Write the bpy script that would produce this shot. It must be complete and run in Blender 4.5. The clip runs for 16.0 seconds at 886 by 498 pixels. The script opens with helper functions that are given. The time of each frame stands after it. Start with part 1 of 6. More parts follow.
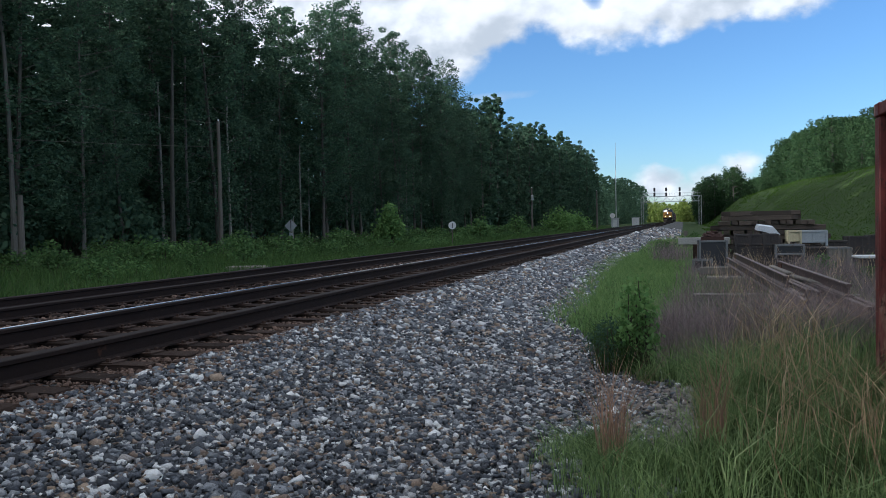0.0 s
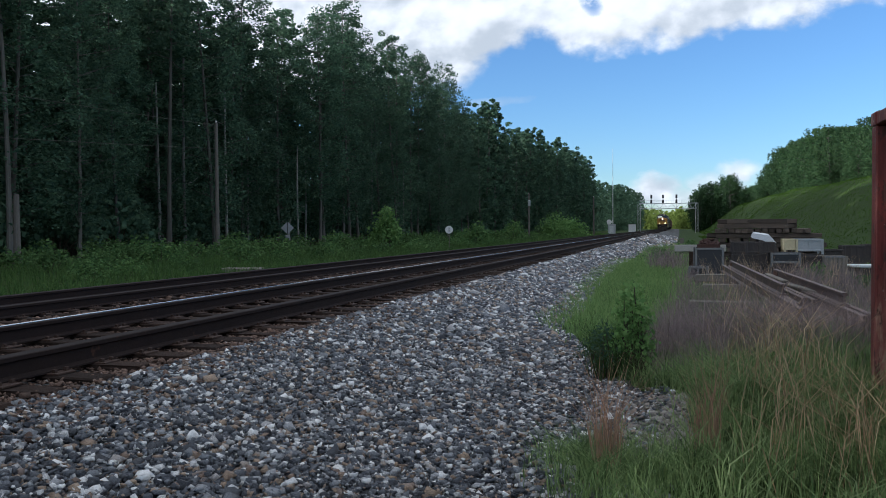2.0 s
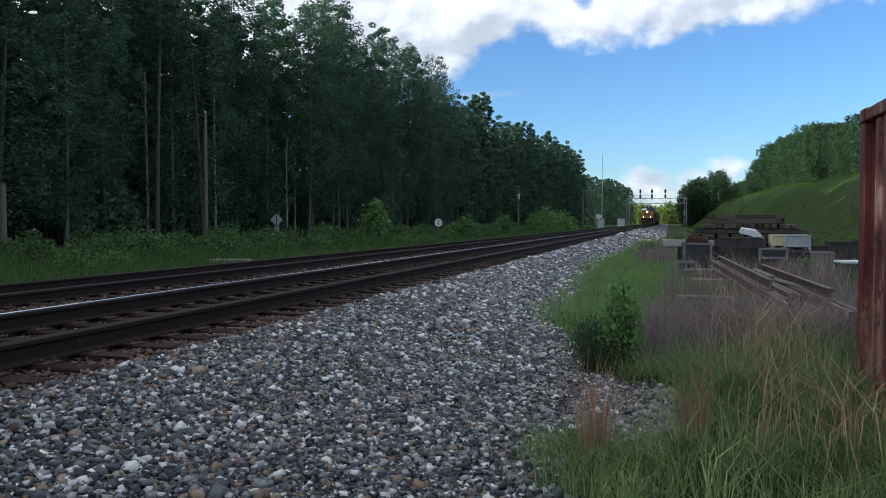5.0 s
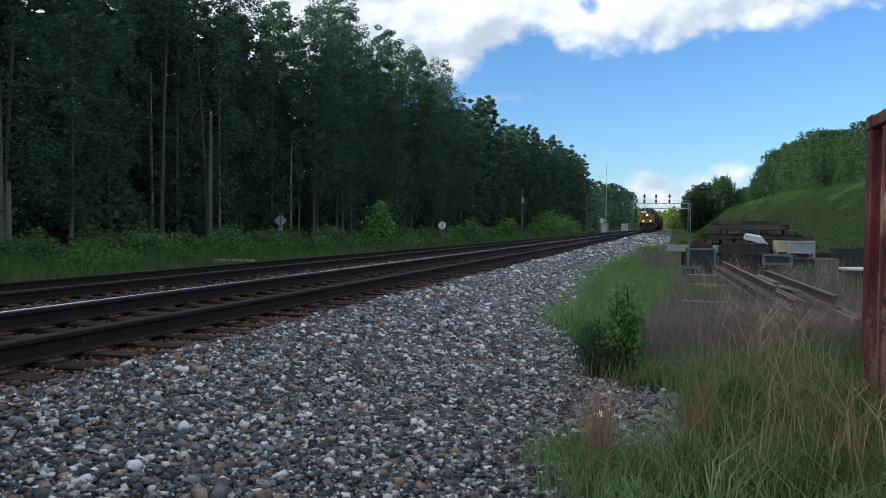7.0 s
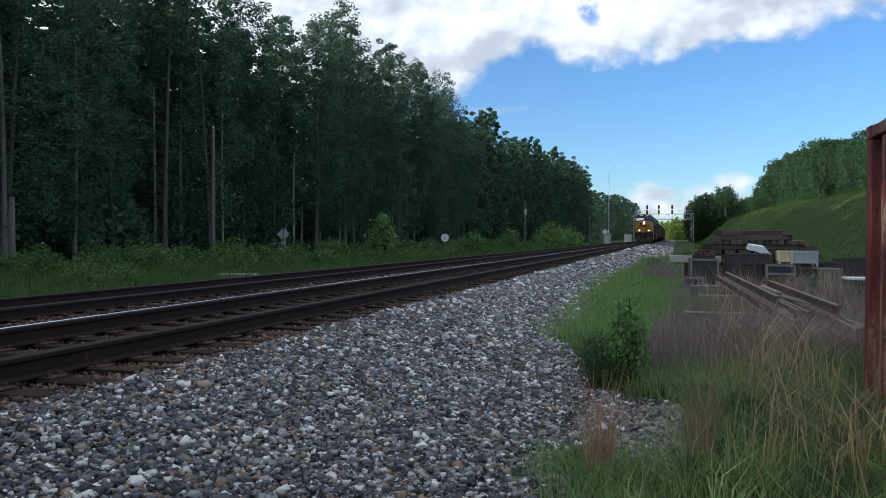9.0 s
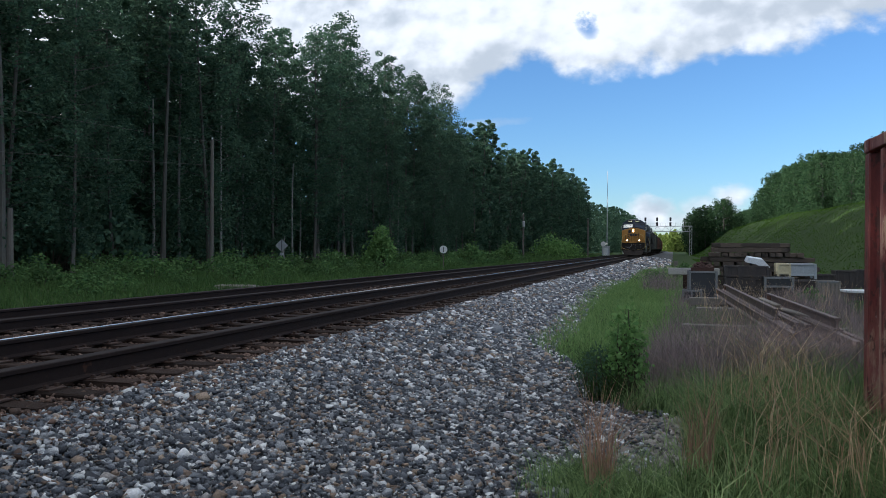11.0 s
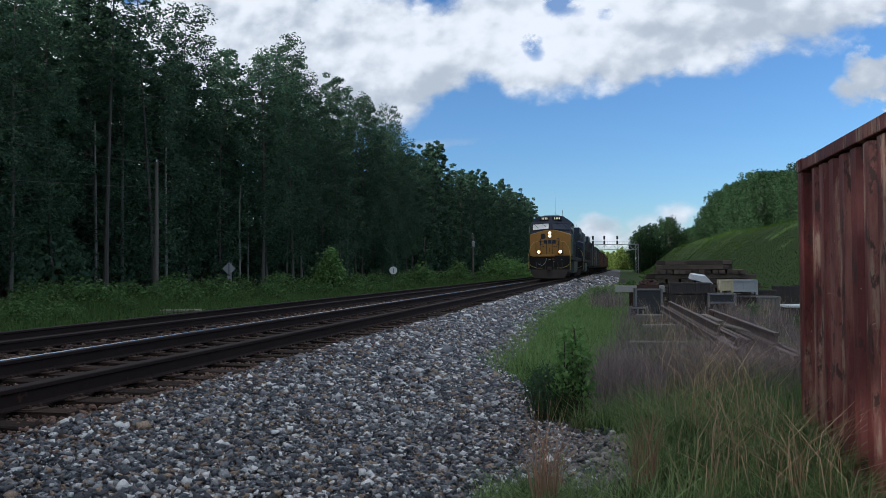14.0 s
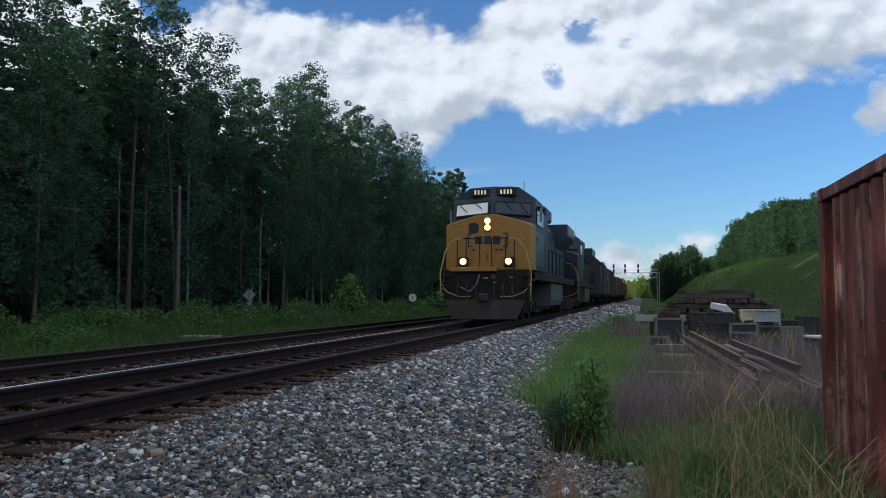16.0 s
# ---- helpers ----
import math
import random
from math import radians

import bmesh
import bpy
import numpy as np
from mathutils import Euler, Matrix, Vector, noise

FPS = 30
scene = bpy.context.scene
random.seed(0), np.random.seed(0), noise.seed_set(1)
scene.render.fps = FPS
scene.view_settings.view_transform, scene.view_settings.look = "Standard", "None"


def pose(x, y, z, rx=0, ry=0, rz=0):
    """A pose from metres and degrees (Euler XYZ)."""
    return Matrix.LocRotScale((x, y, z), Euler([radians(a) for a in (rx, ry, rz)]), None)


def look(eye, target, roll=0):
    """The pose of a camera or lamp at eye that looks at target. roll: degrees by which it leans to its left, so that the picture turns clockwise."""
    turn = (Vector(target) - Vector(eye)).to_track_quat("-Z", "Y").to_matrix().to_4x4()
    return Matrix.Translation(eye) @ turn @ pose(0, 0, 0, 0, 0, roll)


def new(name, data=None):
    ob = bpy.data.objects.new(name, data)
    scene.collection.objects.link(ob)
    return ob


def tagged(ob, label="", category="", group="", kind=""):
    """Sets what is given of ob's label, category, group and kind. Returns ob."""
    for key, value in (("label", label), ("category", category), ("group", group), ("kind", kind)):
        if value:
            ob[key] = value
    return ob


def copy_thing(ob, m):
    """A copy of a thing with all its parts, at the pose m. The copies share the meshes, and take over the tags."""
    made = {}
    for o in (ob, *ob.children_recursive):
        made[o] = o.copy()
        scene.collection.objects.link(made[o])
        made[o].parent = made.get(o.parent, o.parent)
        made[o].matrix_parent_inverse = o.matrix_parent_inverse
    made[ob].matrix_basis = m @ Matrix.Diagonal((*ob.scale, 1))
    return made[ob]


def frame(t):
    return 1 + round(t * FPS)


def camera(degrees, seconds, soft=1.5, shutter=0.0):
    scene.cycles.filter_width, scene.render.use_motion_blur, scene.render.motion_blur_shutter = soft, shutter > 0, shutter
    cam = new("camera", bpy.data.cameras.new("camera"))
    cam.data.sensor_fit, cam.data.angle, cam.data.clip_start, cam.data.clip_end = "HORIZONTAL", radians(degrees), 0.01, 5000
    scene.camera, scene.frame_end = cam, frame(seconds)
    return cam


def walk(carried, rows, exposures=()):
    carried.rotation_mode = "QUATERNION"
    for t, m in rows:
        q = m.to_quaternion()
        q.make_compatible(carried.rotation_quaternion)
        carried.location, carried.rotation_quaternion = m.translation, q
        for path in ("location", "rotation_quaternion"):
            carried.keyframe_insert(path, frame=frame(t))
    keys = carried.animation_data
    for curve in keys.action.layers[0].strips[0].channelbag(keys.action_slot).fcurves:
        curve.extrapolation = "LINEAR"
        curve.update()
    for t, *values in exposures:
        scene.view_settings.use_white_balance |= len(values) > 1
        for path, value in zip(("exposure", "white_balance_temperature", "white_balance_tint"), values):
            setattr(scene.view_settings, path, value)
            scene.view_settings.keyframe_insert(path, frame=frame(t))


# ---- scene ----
cam = camera(56.54, 16.0, soft=0.6)
# seconds, turn, tilt and lean in degrees, and the small sway of the standing camera
TURNS = (
    (0, 16.237, -1.723, 1.072, -0.008, -0.009, 1.620), (0.5, 16.560, -1.555, 0.914, -0.008, -0.008, 1.621), (1, 16.503, -1.602, 0.588, -0.011, -0.004, 1.617), (1.5, 16.407, -1.586, 0.483, -0.011, -0.005, 1.614),
    (2, 16.014, -1.427, 0.360, -0.009, 0.003, 1.614), (2.5, 15.651, -1.283, 0.204, -0.007, -0.000, 1.617), (3, 15.216, -1.384, 0.129, -0.004, 0.003, 1.617), (3.5, 14.798, -1.604, 0.080, -0.008, 0.007, 1.610),
    (4, 14.943, -1.815, 0.204, -0.008, 0.003, 1.612), (6.5, 15.644, -1.994, -0.669, -0.027, 0.007, 1.611), (7, 15.528, -1.723, -0.717, -0.024, 0.001, 1.609), (7.5, 15.493, -1.485, -0.621, -0.024, 0.006, 1.610),
    (8, 15.748, -1.121, -0.378, -0.019, 0.001, 1.615), (10.5, 15.635, -0.584, -0.228, -0.001, -0.009, 1.614), (11, 15.620, -0.059, -0.416, -0.014, -0.006, 1.619), (11.5, 15.282, 0.381, -0.957, -0.011, -0.005, 1.622),
    (12, 14.412, 0.573, -0.621, -0.011, -0.007, 1.625), (12.5, 13.483, 0.991, 0.680, -0.009, -0.007, 1.631), (13, 12.930, 1.221, 1.188, -0.001, -0.002, 1.628), (13.5, 12.633, 1.135, 0.843, 0.013, 0.002, 1.631),
    (14, 12.168, 1.367, 0.327, 0.025, -0.006, 1.629), (14.5, 11.884, 1.668, 0.176, 0.038, -0.001, 1.630), (15, 12.189, 1.869, 0.049, 0.041, 0.012, 1.630), (15.5, 12.799, 2.360, -0.039, 0.039, 0.012, 1.633),
    (16, 13.548, 3.273, -0.037, 0.056, 0.019, 1.639))
walk(cam, [(t, pose(x, y, z, 90 + p, r, w)) for t, w, p, r, x, y, z in TURNS], exposures=[(t, v, 5850, 10) for t, v in ((0, 0.86), (7, 0.89), (10.5, 0.86), (11.5, 0.82), (12.5, 0.72), (13, 0.58), (14, 0.60), (15, 0.61), (16, 0.57))])

# ---- world, sun ----
SUN_AZ, SUN_EL = -112.0, 14.0      # from straight ahead, negative to the west


def build_world():
    w = bpy.data.worlds.new("world")
    scene.world = w
    w.use_nodes = True
    nt = w.node_tree
    nt.nodes.clear()
    N, L = nt.nodes.new, nt.links.new

    def m(op, a, b=None, c=None):
        n = N("ShaderNodeMath")
        n.operation = op
        for i, v in enumerate((a, b, c)):
            if v is None:
                continue
            if isinstance(v, (int, float)):
                n.inputs[i].default_value = v
            else:
                L(v, n.inputs[i])
        return n.outputs[0]

    sky = N("ShaderNodeTexSky")
    sky.sky_type = "NISHITA"
    sky.sun_disc = False
    sky.sun_elevation = radians(SUN_EL)
    sky.sun_rotation = radians(SUN_AZ)
    sky.air_density, sky.dust_density, sky.ozone_density = 1.0, 0.1, 3.0
    tc = N("ShaderNodeTexCoord")
    sep = N("ShaderNodeSeparateXYZ")
    L(tc.outputs["Generated"], sep.inputs[0])
    dx, dy, dz = sep.outputs
    ya = m("MAXIMUM", dy, 0.25)
    u, v = m("DIVIDE", dx, ya), m("DIVIDE", dz, ya)
    # noise that breaks up the edges of the clouds
    com = N("ShaderNodeCombineXYZ")
    L(u, com.inputs[0])
    L(m("MULTIPLY", v, 1.35), com.inputs[1])
    L(dy, com.inputs[2])

    def shifted(du, dv):
        n = N("ShaderNodeVectorMath")
        n.inputs[1].default_value = (du, dv, 0)
        L(com.outputs[0], n.inputs[0])
        return n.outputs[0]

    def cloud_noise(scale, detail, rough, seed, at=None):
        n = N("ShaderNodeTexNoise")
        n.noise_dimensions = "4D"
        n.inputs["W"].default_value = seed
        n.inputs["Scale"].default_value = scale
        n.inputs["Detail"].default_value = detail
        n.inputs["Roughness"].default_value = rough
        L(at or com.outputs[0], n.inputs["Vector"])
        return n.outputs["Fac"]

    def edge(points, lo, hi):
        """Height of a cloud edge along the sky, straight between the points."""
        r = N("ShaderNodeValToRGB")
        while len(r.color_ramp.elements) < len(points):
            r.color_ramp.elements.new(0.5)
        for el, (p, q) in zip(r.color_ramp.elements, points):
            el.position, el.color = (p - lo) / (hi - lo), (q, q, q, 1)
        mr = N("ShaderNodeMapRange")
        mr.inputs["From Min"].default_value, mr.inputs["From Max"].default_value = lo, hi
        L(u, mr.inputs["Value"])
        L(mr.outputs[0], r.inputs[0])
        return r.outputs[0]

    def billow(at=None):
        """Rounded heaps at three sizes."""
        total = None
        for scale, weight, seed in ((9.0, 0.55, 2.0), (22.0, 0.30, 5.0), (52.0, 0.15, 8.0)):
            n = N("ShaderNodeTexVoronoi")
            n.feature, n.voronoi_dimensions = "SMOOTH_F1", "2D"
            n.inputs["Scale"].default_value, n.inputs["Smoothness"].default_value = scale, 0.6
            w = N("ShaderNodeVectorMath")
            w.operation = "MULTIPLY_ADD"
            wn = N("ShaderNodeTexNoise")
            wn.inputs["Scale"].default_value, wn.inputs["Detail"].default_value = scale * 1.3, 6
            L(at or com.outputs[0], wn.inputs["Vector"])
            L(wn.outputs["Color"], w.inputs[0])
            w.inputs[1].default_value = (0.9 / scale,) * 3
            L(at or com.outputs[0], w.inputs[2])
            L(w.outputs[0], n.inputs["Vector"])
            q = m("MULTIPLY", m("SUBTRACT", 0.75, n.outputs["Distance"]), weight)
            total = q if total is None else m("ADD", total, q)
        return total

    big = cloud_noise(7.0, 8, 0.55, 1.3)
    fine = cloud_noise(26.0, 10, 0.62, 7.7)
    heap = billow()
    rag = m("ADD", m("MULTIPLY", m("SUBTRACT", heap, 0.28), 0.062), m("MULTIPLY", m("SUBTRACT", fine, 0.5), 0.045))
    # the long bank: above a lower edge and below an upper one
    low = edge(((-0.80, 0.05), (-0.40, 0.16), (-0.272, 0.180), (-0.232, 0.197), (-0.200, 0.224), (-0.160, 0.225), (-0.128, 0.210), (-0.063, 0.213), (0.004, 0.203), (0.065, 0.222), (0.130, 0.234), (0.22, 0.250), (0.29, 0.268), (0.60, 0.33)), -0.8, 0.6)
    high = edge(((-0.80, 0.55), (-0.70, 0.47), (-0.655, 0.365), (-0.553, 0.400), (-0.520, 0.402), (-0.413, 0.368), (-0.350, 0.350), (-0.268, 0.350), (-0.228, 0.330), (-0.186, 0.362), (-0.120, 0.385), (0.05, 0.46), (0.60, 0.60)), -0.8, 0.6)
    bank = m("MINIMUM", m("SUBTRACT", v, low), m("SUBTRACT", high, v))

    def puff(u0, v0, ru, rv):
        wu, wv = m("ADD", u, m("MULTIPLY", m("SUBTRACT", big, 0.5), ru * 3.0)), m("ADD", v, m("MULTIPLY", m("SUBTRACT", fine, 0.5), rv * 3.0))
        a = m("POWER", m("DIVIDE", m("ABSOLUTE", m("SUBTRACT", wu, u0)), ru), 2.0)
        b = m("POWER", m("DIVIDE", m("ABSOLUTE", m("SUBTRACT", wv, v0)), rv), 2.0)
        return m("MULTIPLY", m("SUBTRACT", 1.0, m("ADD", a, b)), rv * 0.9)

    # unseen cloud above and behind, added to brighten ground light and rail reflections
    overhead = m("ADD", m("MULTIPLY", m("SUBTRACT", m("ABSOLUTE", dz), 0.41), 0.30), m("MULTIPLY", m("LESS_THAN", dy, 0.1), 0.04))
    shape = m("MAXIMUM", m("MINIMUM", bank, 0.05), overhead)
    for p in ((0.064, 0.062, 0.026, 0.018), (0.045, 0.050, 0.035, 0.014), (-0.022, 0.042, 0.032, 0.018), (0.010, 0.036, 0.060, 0.012), (0.272, 0.212, 0.026, 0.026), (0.250, 0.194, 0.018, 0.014)):
        shape = m("MAXIMUM", shape, puff(*p))
    dens = m("ADD", shape, m("MULTIPLY", rag, m("MINIMUM", m("ADD", 0.28, m("MULTIPLY", m("MAXIMUM", v, 0.0), 3.0)), 1.0)))
    ss = N("ShaderNodeMapRange")
    ss.interpolation_type = "SMOOTHSTEP"
    ss.inputs["From Min"].default_value, ss.inputs["From Max"].default_value = -0.005, 0.022
    L(dens, ss.inputs["Value"])
    wisp = m("MULTIPLY", m("MAXIMUM", m("MULTIPLY", puff(-0.212, 0.156, 0.045, 0.007), 60.0), 0.0), 0.9)
    cover = m("MINIMUM", m("ADD", ss.outputs[0], wisp), 1.0)
    # small ragged blue gaps in the bank
    for p in ((-0.063, 0.322, 0.030, 0.026), (-0.100, 0.272, 0.020, 0.026), (-0.02, 0.30, 0.016, 0.012)):
        gap = m("MINIMUM", m("MULTIPLY", m("MAXIMUM", m("SUBTRACT", puff(*p), m("MULTIPLY", m("SUBTRACT", fine, 0.35), 0.05)), 0.0), 70.0), 0.85)
        cover = m("MULTIPLY", cover, m("SUBTRACT", 1.0, gap))
    # relief of the heaps: bright above and towards the sun, grey below
    relief = m("SUBTRACT", heap, billow(shifted(-0.010, 0.022)))
    tone = N("ShaderNodeMapRange")
    tone.interpolation_type = "SMOOTHSTEP"
    tone.inputs["From Min"].default_value, tone.inputs["From Max"].default_value = 0.02, 0.95
    under = m("MULTIPLY", m("MINIMUM", m("MAXIMUM", u, 0.0), 0.2), -0.6)
    soft_patch = m("MULTIPLY", m("SUBTRACT", cloud_noise(6.5, 6, 0.55, 3.1), 0.5), 1.6)
    L(m("ADD", m("ADD", m("MULTIPLY", relief, 1.5), m("ADD", 0.30, m("MULTIPLY", m("MINIMUM", m("MAXIMUM", m("SUBTRACT", v, low), 0.0), 0.13), 3.2))), m("ADD", m("ADD", soft_patch, under), m("MULTIPLY", m("SUBTRACT", fine, 0.5), 0.8))), tone.inputs["Value"])
    ccol = N("ShaderNodeMix")
    ccol.data_type = "RGBA"
    ccol.inputs["A"].default_value = (0.335, 0.360, 0.385, 1)
    ccol.inputs["B"].default_value = (0.585, 0.59, 0.592, 1)
    L(tone.outputs[0], ccol.inputs["Factor"])
    gain = N("ShaderNodeVectorMath")
    gain.operation = "MULTIPLY"
    gain.inputs[1].default_value = (SKY_GAIN * 0.80, SKY_GAIN * 0.955, SKY_GAIN * 1.16)
    L(sky.outputs[0], gain.inputs[0])
    mix = N("ShaderNodeMix")
    mix.data_type = "RGBA"
    L(cover, mix.inputs["Factor"])
    L(gain.outputs[0], mix.inputs["A"])
    L(ccol.outputs["Result"], mix.inputs["B"])
    bg = N("ShaderNodeBackground")
    bg.inputs["Strength"].default_value = 1.0
    L(mix.outputs["Result"], bg.inputs["Color"])
    out = N("ShaderNodeOutputWorld")
    L(bg.outputs[0], out.inputs[0])


SKY_GAIN = 0.091
build_world()
sun = new("sun", bpy.data.lights.new("sun", "SUN"))
sun.data.energy, sun.data.angle, sun.data.color = 4.0, radians(0.6), (1.0, 0.93, 0.82)
a, e = radians(SUN_AZ), radians(SUN_EL)
sun.matrix_basis = look((-40, 40, 60), Vector((-40, 40, 60)) - Vector((math.sin(a) * math.cos(e), math.cos(a) * math.cos(e), math.sin(e))))


# ---- materials ----
def surf(name, c1, c2, scale=4.0, rough=0.8, metal=0.0, bump=0.25, fine=40.0, spot=None, spot_at=0.62, stretch=(1, 1, 1), vary=0.0, island=0.0, spec=0.4, rough2=None):
    """Two colours at a broad scale, grain at a fine one, an optional third colour in spots."""
    mt = bpy.data.materials.new(name)
    mt.use_nodes = True
    nt = mt.node_tree
    N, L = nt.nodes.new, nt.links.new
    bs = nt.nodes["Principled BSDF"]
    tc, mp = N("ShaderNodeTexCoord"), N("ShaderNodeMapping")
    mp.inputs["Scale"].default_value = stretch
    L(tc.outputs["Object"], mp.inputs[0])

    def nz(s, d=5, r=0.6):
        n = N("ShaderNodeTexNoise")
        n.inputs["Scale"].default_value, n.inputs["Detail"].default_value, n.inputs["Roughness"].default_value = s, d, r
        L(mp.outputs[0], n.inputs["Vector"])
        return n.outputs["Fac"]

    def mixc(f, x, y):
        n = N("ShaderNodeMix")
        n.data_type = "RGBA"
        for v, k in ((f, "Factor"), (x, "A"), (y, "B")):
            if hasattr(v, "links"):
                L(v, n.inputs[k])
            else:
                n.inputs[k].default_value = v if k == "Factor" else (*v, 1)
        return n.outputs["Result"]

    def ramp(f, a0, a1):
        n = N("ShaderNodeMapRange")
        n.inputs["From Min"].default_value, n.inputs["From Max"].default_value = a0, a1
        L(f, n.inputs["Value"])
        return n.outputs[0]

    broad, grain = nz(scale), nz(fine, 4, 0.7)
    col = mixc(ramp(broad, 0.3, 0.7), c1, c2)
    dark = tuple(0.6 * q for q in c1)
    col = mixc(ramp(grain, 0.75, 0.35), col, dark) if bump else col
    if spot:
        col = mixc(ramp(nz(scale * 2.3, 7, 0.7), spot_at, spot_at + 0.06), col, spot)
    if vary or island:
        if island:
            g = N("ShaderNodeNewGeometry")
            rnd, amt = g.outputs["Random Per Island"], island
        else:
            g = N("ShaderNodeObjectInfo")
            rnd, amt = g.outputs["Random"], vary
        hs = N("ShaderNodeHueSaturation")
        hs.inputs["Hue"].default_value = 0.5
        mr = N("ShaderNodeMapRange")
        mr.inputs["To Min"].default_value, mr.inputs["To Max"].default_value = 1 - amt, 1 + amt
        L(rnd, mr.inputs["Value"])
        L(mr.outputs[0], hs.inputs["Value"])
        L(col, hs.inputs["Color"])
        col = hs.outputs[0]
    L(col, bs.inputs["Base Color"])
    bs.inputs["Roughness"].default_value, bs.inputs["Metallic"].default_value = rough, metal
    bs.inputs["Specular IOR Level"].default_value = spec
    if rough2 is not None:
        mr = N("ShaderNodeMapRange")
        mr.inputs["To Min"].default_value, mr.inputs["To Max"].default_value = rough, rough2
        L(broad, mr.inputs["Value"])
        L(mr.outputs[0], bs.inputs["Roughness"])
    if bump:
        b = N("ShaderNodeBump")
        b.inputs["Strength"].default_value, b.inputs["Distance"].default_value = bump, 0.02
        L(grain, b.inputs["Height"])
        L(b.outputs[0], bs.inputs["Normal"])
    return mt


def leafy(name, c1, c2, trans=0.35):
    """Foliage: each leaf its own shade, some light through it."""
    mt = bpy.data.materials.new(name)
    mt.use_nodes = True
    nt = mt.node_tree
    N, L = nt.nodes.new, nt.links.new
    bs = nt.nodes["Principled BSDF"]
    g, oi = N("ShaderNodeNewGeometry"), N("ShaderNodeObjectInfo")
    mx = N("ShaderNodeMix")
    mx.data_type = "RGBA"
    mx.inputs["A"].default_value, mx.inputs["B"].default_value = (*c1, 1), (*c2, 1)
    L(g.outputs["Random Per Island"], mx.inputs["Factor"])
    hs = N("ShaderNodeHueSaturation")
    mr = N("ShaderNodeMapRange")
    mr.inputs["To Min"].default_value, mr.inputs["To Max"].default_value = 0.75, 1.25
    L(oi.outputs["Random"], mr.inputs["Value"])
    L(mr.outputs[0], hs.inputs["Value"])
    L(mx.outputs["Result"], hs.inputs["Color"])
    L(hs.outputs[0], bs.inputs["Base Color"])
    bs.inputs["Roughness"].default_value = 0.75
    bs.inputs["Specular IOR Level"].default_value = 0.12
    tr = N("ShaderNodeBsdfTranslucent")
    L(hs.outputs[0], tr.inputs["Color"])
    ms = N("ShaderNodeMixShader")
    ms.inputs[0].default_value = trans
    L(bs.outputs[0], ms.inputs[1])
    L(tr.outputs[0], ms.inputs[2])
    L(ms.outputs[0], nt.nodes["Material Output"].inputs["Surface"])
    return mt


def glow(name, color, strength):
    mt = bpy.data.materials.new(name)
    mt.use_nodes = True
    bs = mt.node_tree.nodes["Principled BSDF"]
    bs.inputs["Base Color"].default_value = (*color, 1)
    bs.inputs["Emission Color"].default_value = (*color, 1)
    bs.inputs["Emission Strength"].default_value = strength
    return mt




def stone_mix(name, by_object=False):
    """Crushed granite: every stone a tone of its own, from near black to chalky."""
    mt = surf(name, (0.30, 0.30, 0.30), (0.50, 0.50, 0.50), 48, 0.55, bump=0.8, fine=110)
    nt = mt.node_tree
    N, L = nt.nodes.new, nt.links.new
    bs = nt.nodes["Principled BSDF"]
    old = bs.inputs["Base Color"].links[0].from_socket
    src = N("ShaderNodeObjectInfo").outputs["Random"] if by_object else N("ShaderNodeNewGeometry").outputs["Random Per Island"]
    rp = N("ShaderNodeValToRGB")
    stops = ((0.0, (0.026, 0.029, 0.036)), (0.32, (0.068, 0.076, 0.093)), (0.54, (0.155, 0.168, 0.188)), (0.70, (0.325, 0.338, 0.355)), (0.73, (0.34, 0.255, 0.18)), (0.85, (0.165, 0.115, 0.09)),
             (0.88, (0.50, 0.51, 0.52)), (1.0, (0.84, 0.845, 0.84)))
    while len(rp.color_ramp.elements) < len(stops):
        rp.color_ramp.elements.new(0.5)
    for el, (p, c) in zip(rp.color_ramp.elements, stops):
        el.position, el.color = p, (*c, 1)
    L(src, rp.inputs[0])
    m = N("ShaderNodeMix")
    m.data_type, m.blend_type = "RGBA", "OVERLAY"
    m.inputs["Factor"].default_value = 0.85
    L(rp.outputs[0], m.inputs["A"])
    sc = N("ShaderNodeMix")
    sc.data_type, sc.blend_type = "RGBA", "MULTIPLY"
    sc.inputs["Factor"].default_value = 1.0
    sc.inputs["B"].default_value = (2, 2, 2, 1)
    L(old, sc.inputs["A"])
    L(sc.outputs["Result"], m.inputs["B"])
    L(m.outputs["Result"], bs.inputs["Base Color"])
    return mt


M_STONE = stone_mix("ballast_stone")
M_PLATE = surf("rusty_tie_plate", (0.065, 0.036, 0.025), (0.035, 0.022, 0.018), 3, 0.85, bump=0.4, fine=50, spot=(0.11, 0.055, 0.032), spot_at=0.62)
# bed coloured dark to put shade into the gaps between the stones
M_BED = surf("ballast_bed", (0.085, 0.088, 0.092), (0.045, 0.046, 0.048), 1.5, 0.95, bump=1.0, fine=22, spot=(0.20, 0.19, 0.17), spot_at=0.58)
M_SOIL = surf("soil", (0.034, 0.066, 0.014), (0.046, 0.064, 0.020), 0.8, 0.95, bump=0.9, fine=14, spot=(0.040, 0.070, 0.016), spot_at=0.56, spec=0.1)
M_RAIL = surf("rail_steel", (0.030, 0.020, 0.018), (0.017, 0.013, 0.013), 3, 0.85, bump=0.3, fine=60, spot=(0.060, 0.030, 0.020), spot_at=0.62, spec=0.12)
M_POLISH = surf("polished_rail", (0.66, 0.65, 0.65), (0.50, 0.49, 0.49), 2, 0.18, metal=1.0, bump=0.0, rough2=0.2)
M_WORN = surf("worn_rail_top", (0.030, 0.024, 0.023), (0.019, 0.016, 0.016), 2, 0.75, bump=0.0, rough2=0.85, spec=0.15)
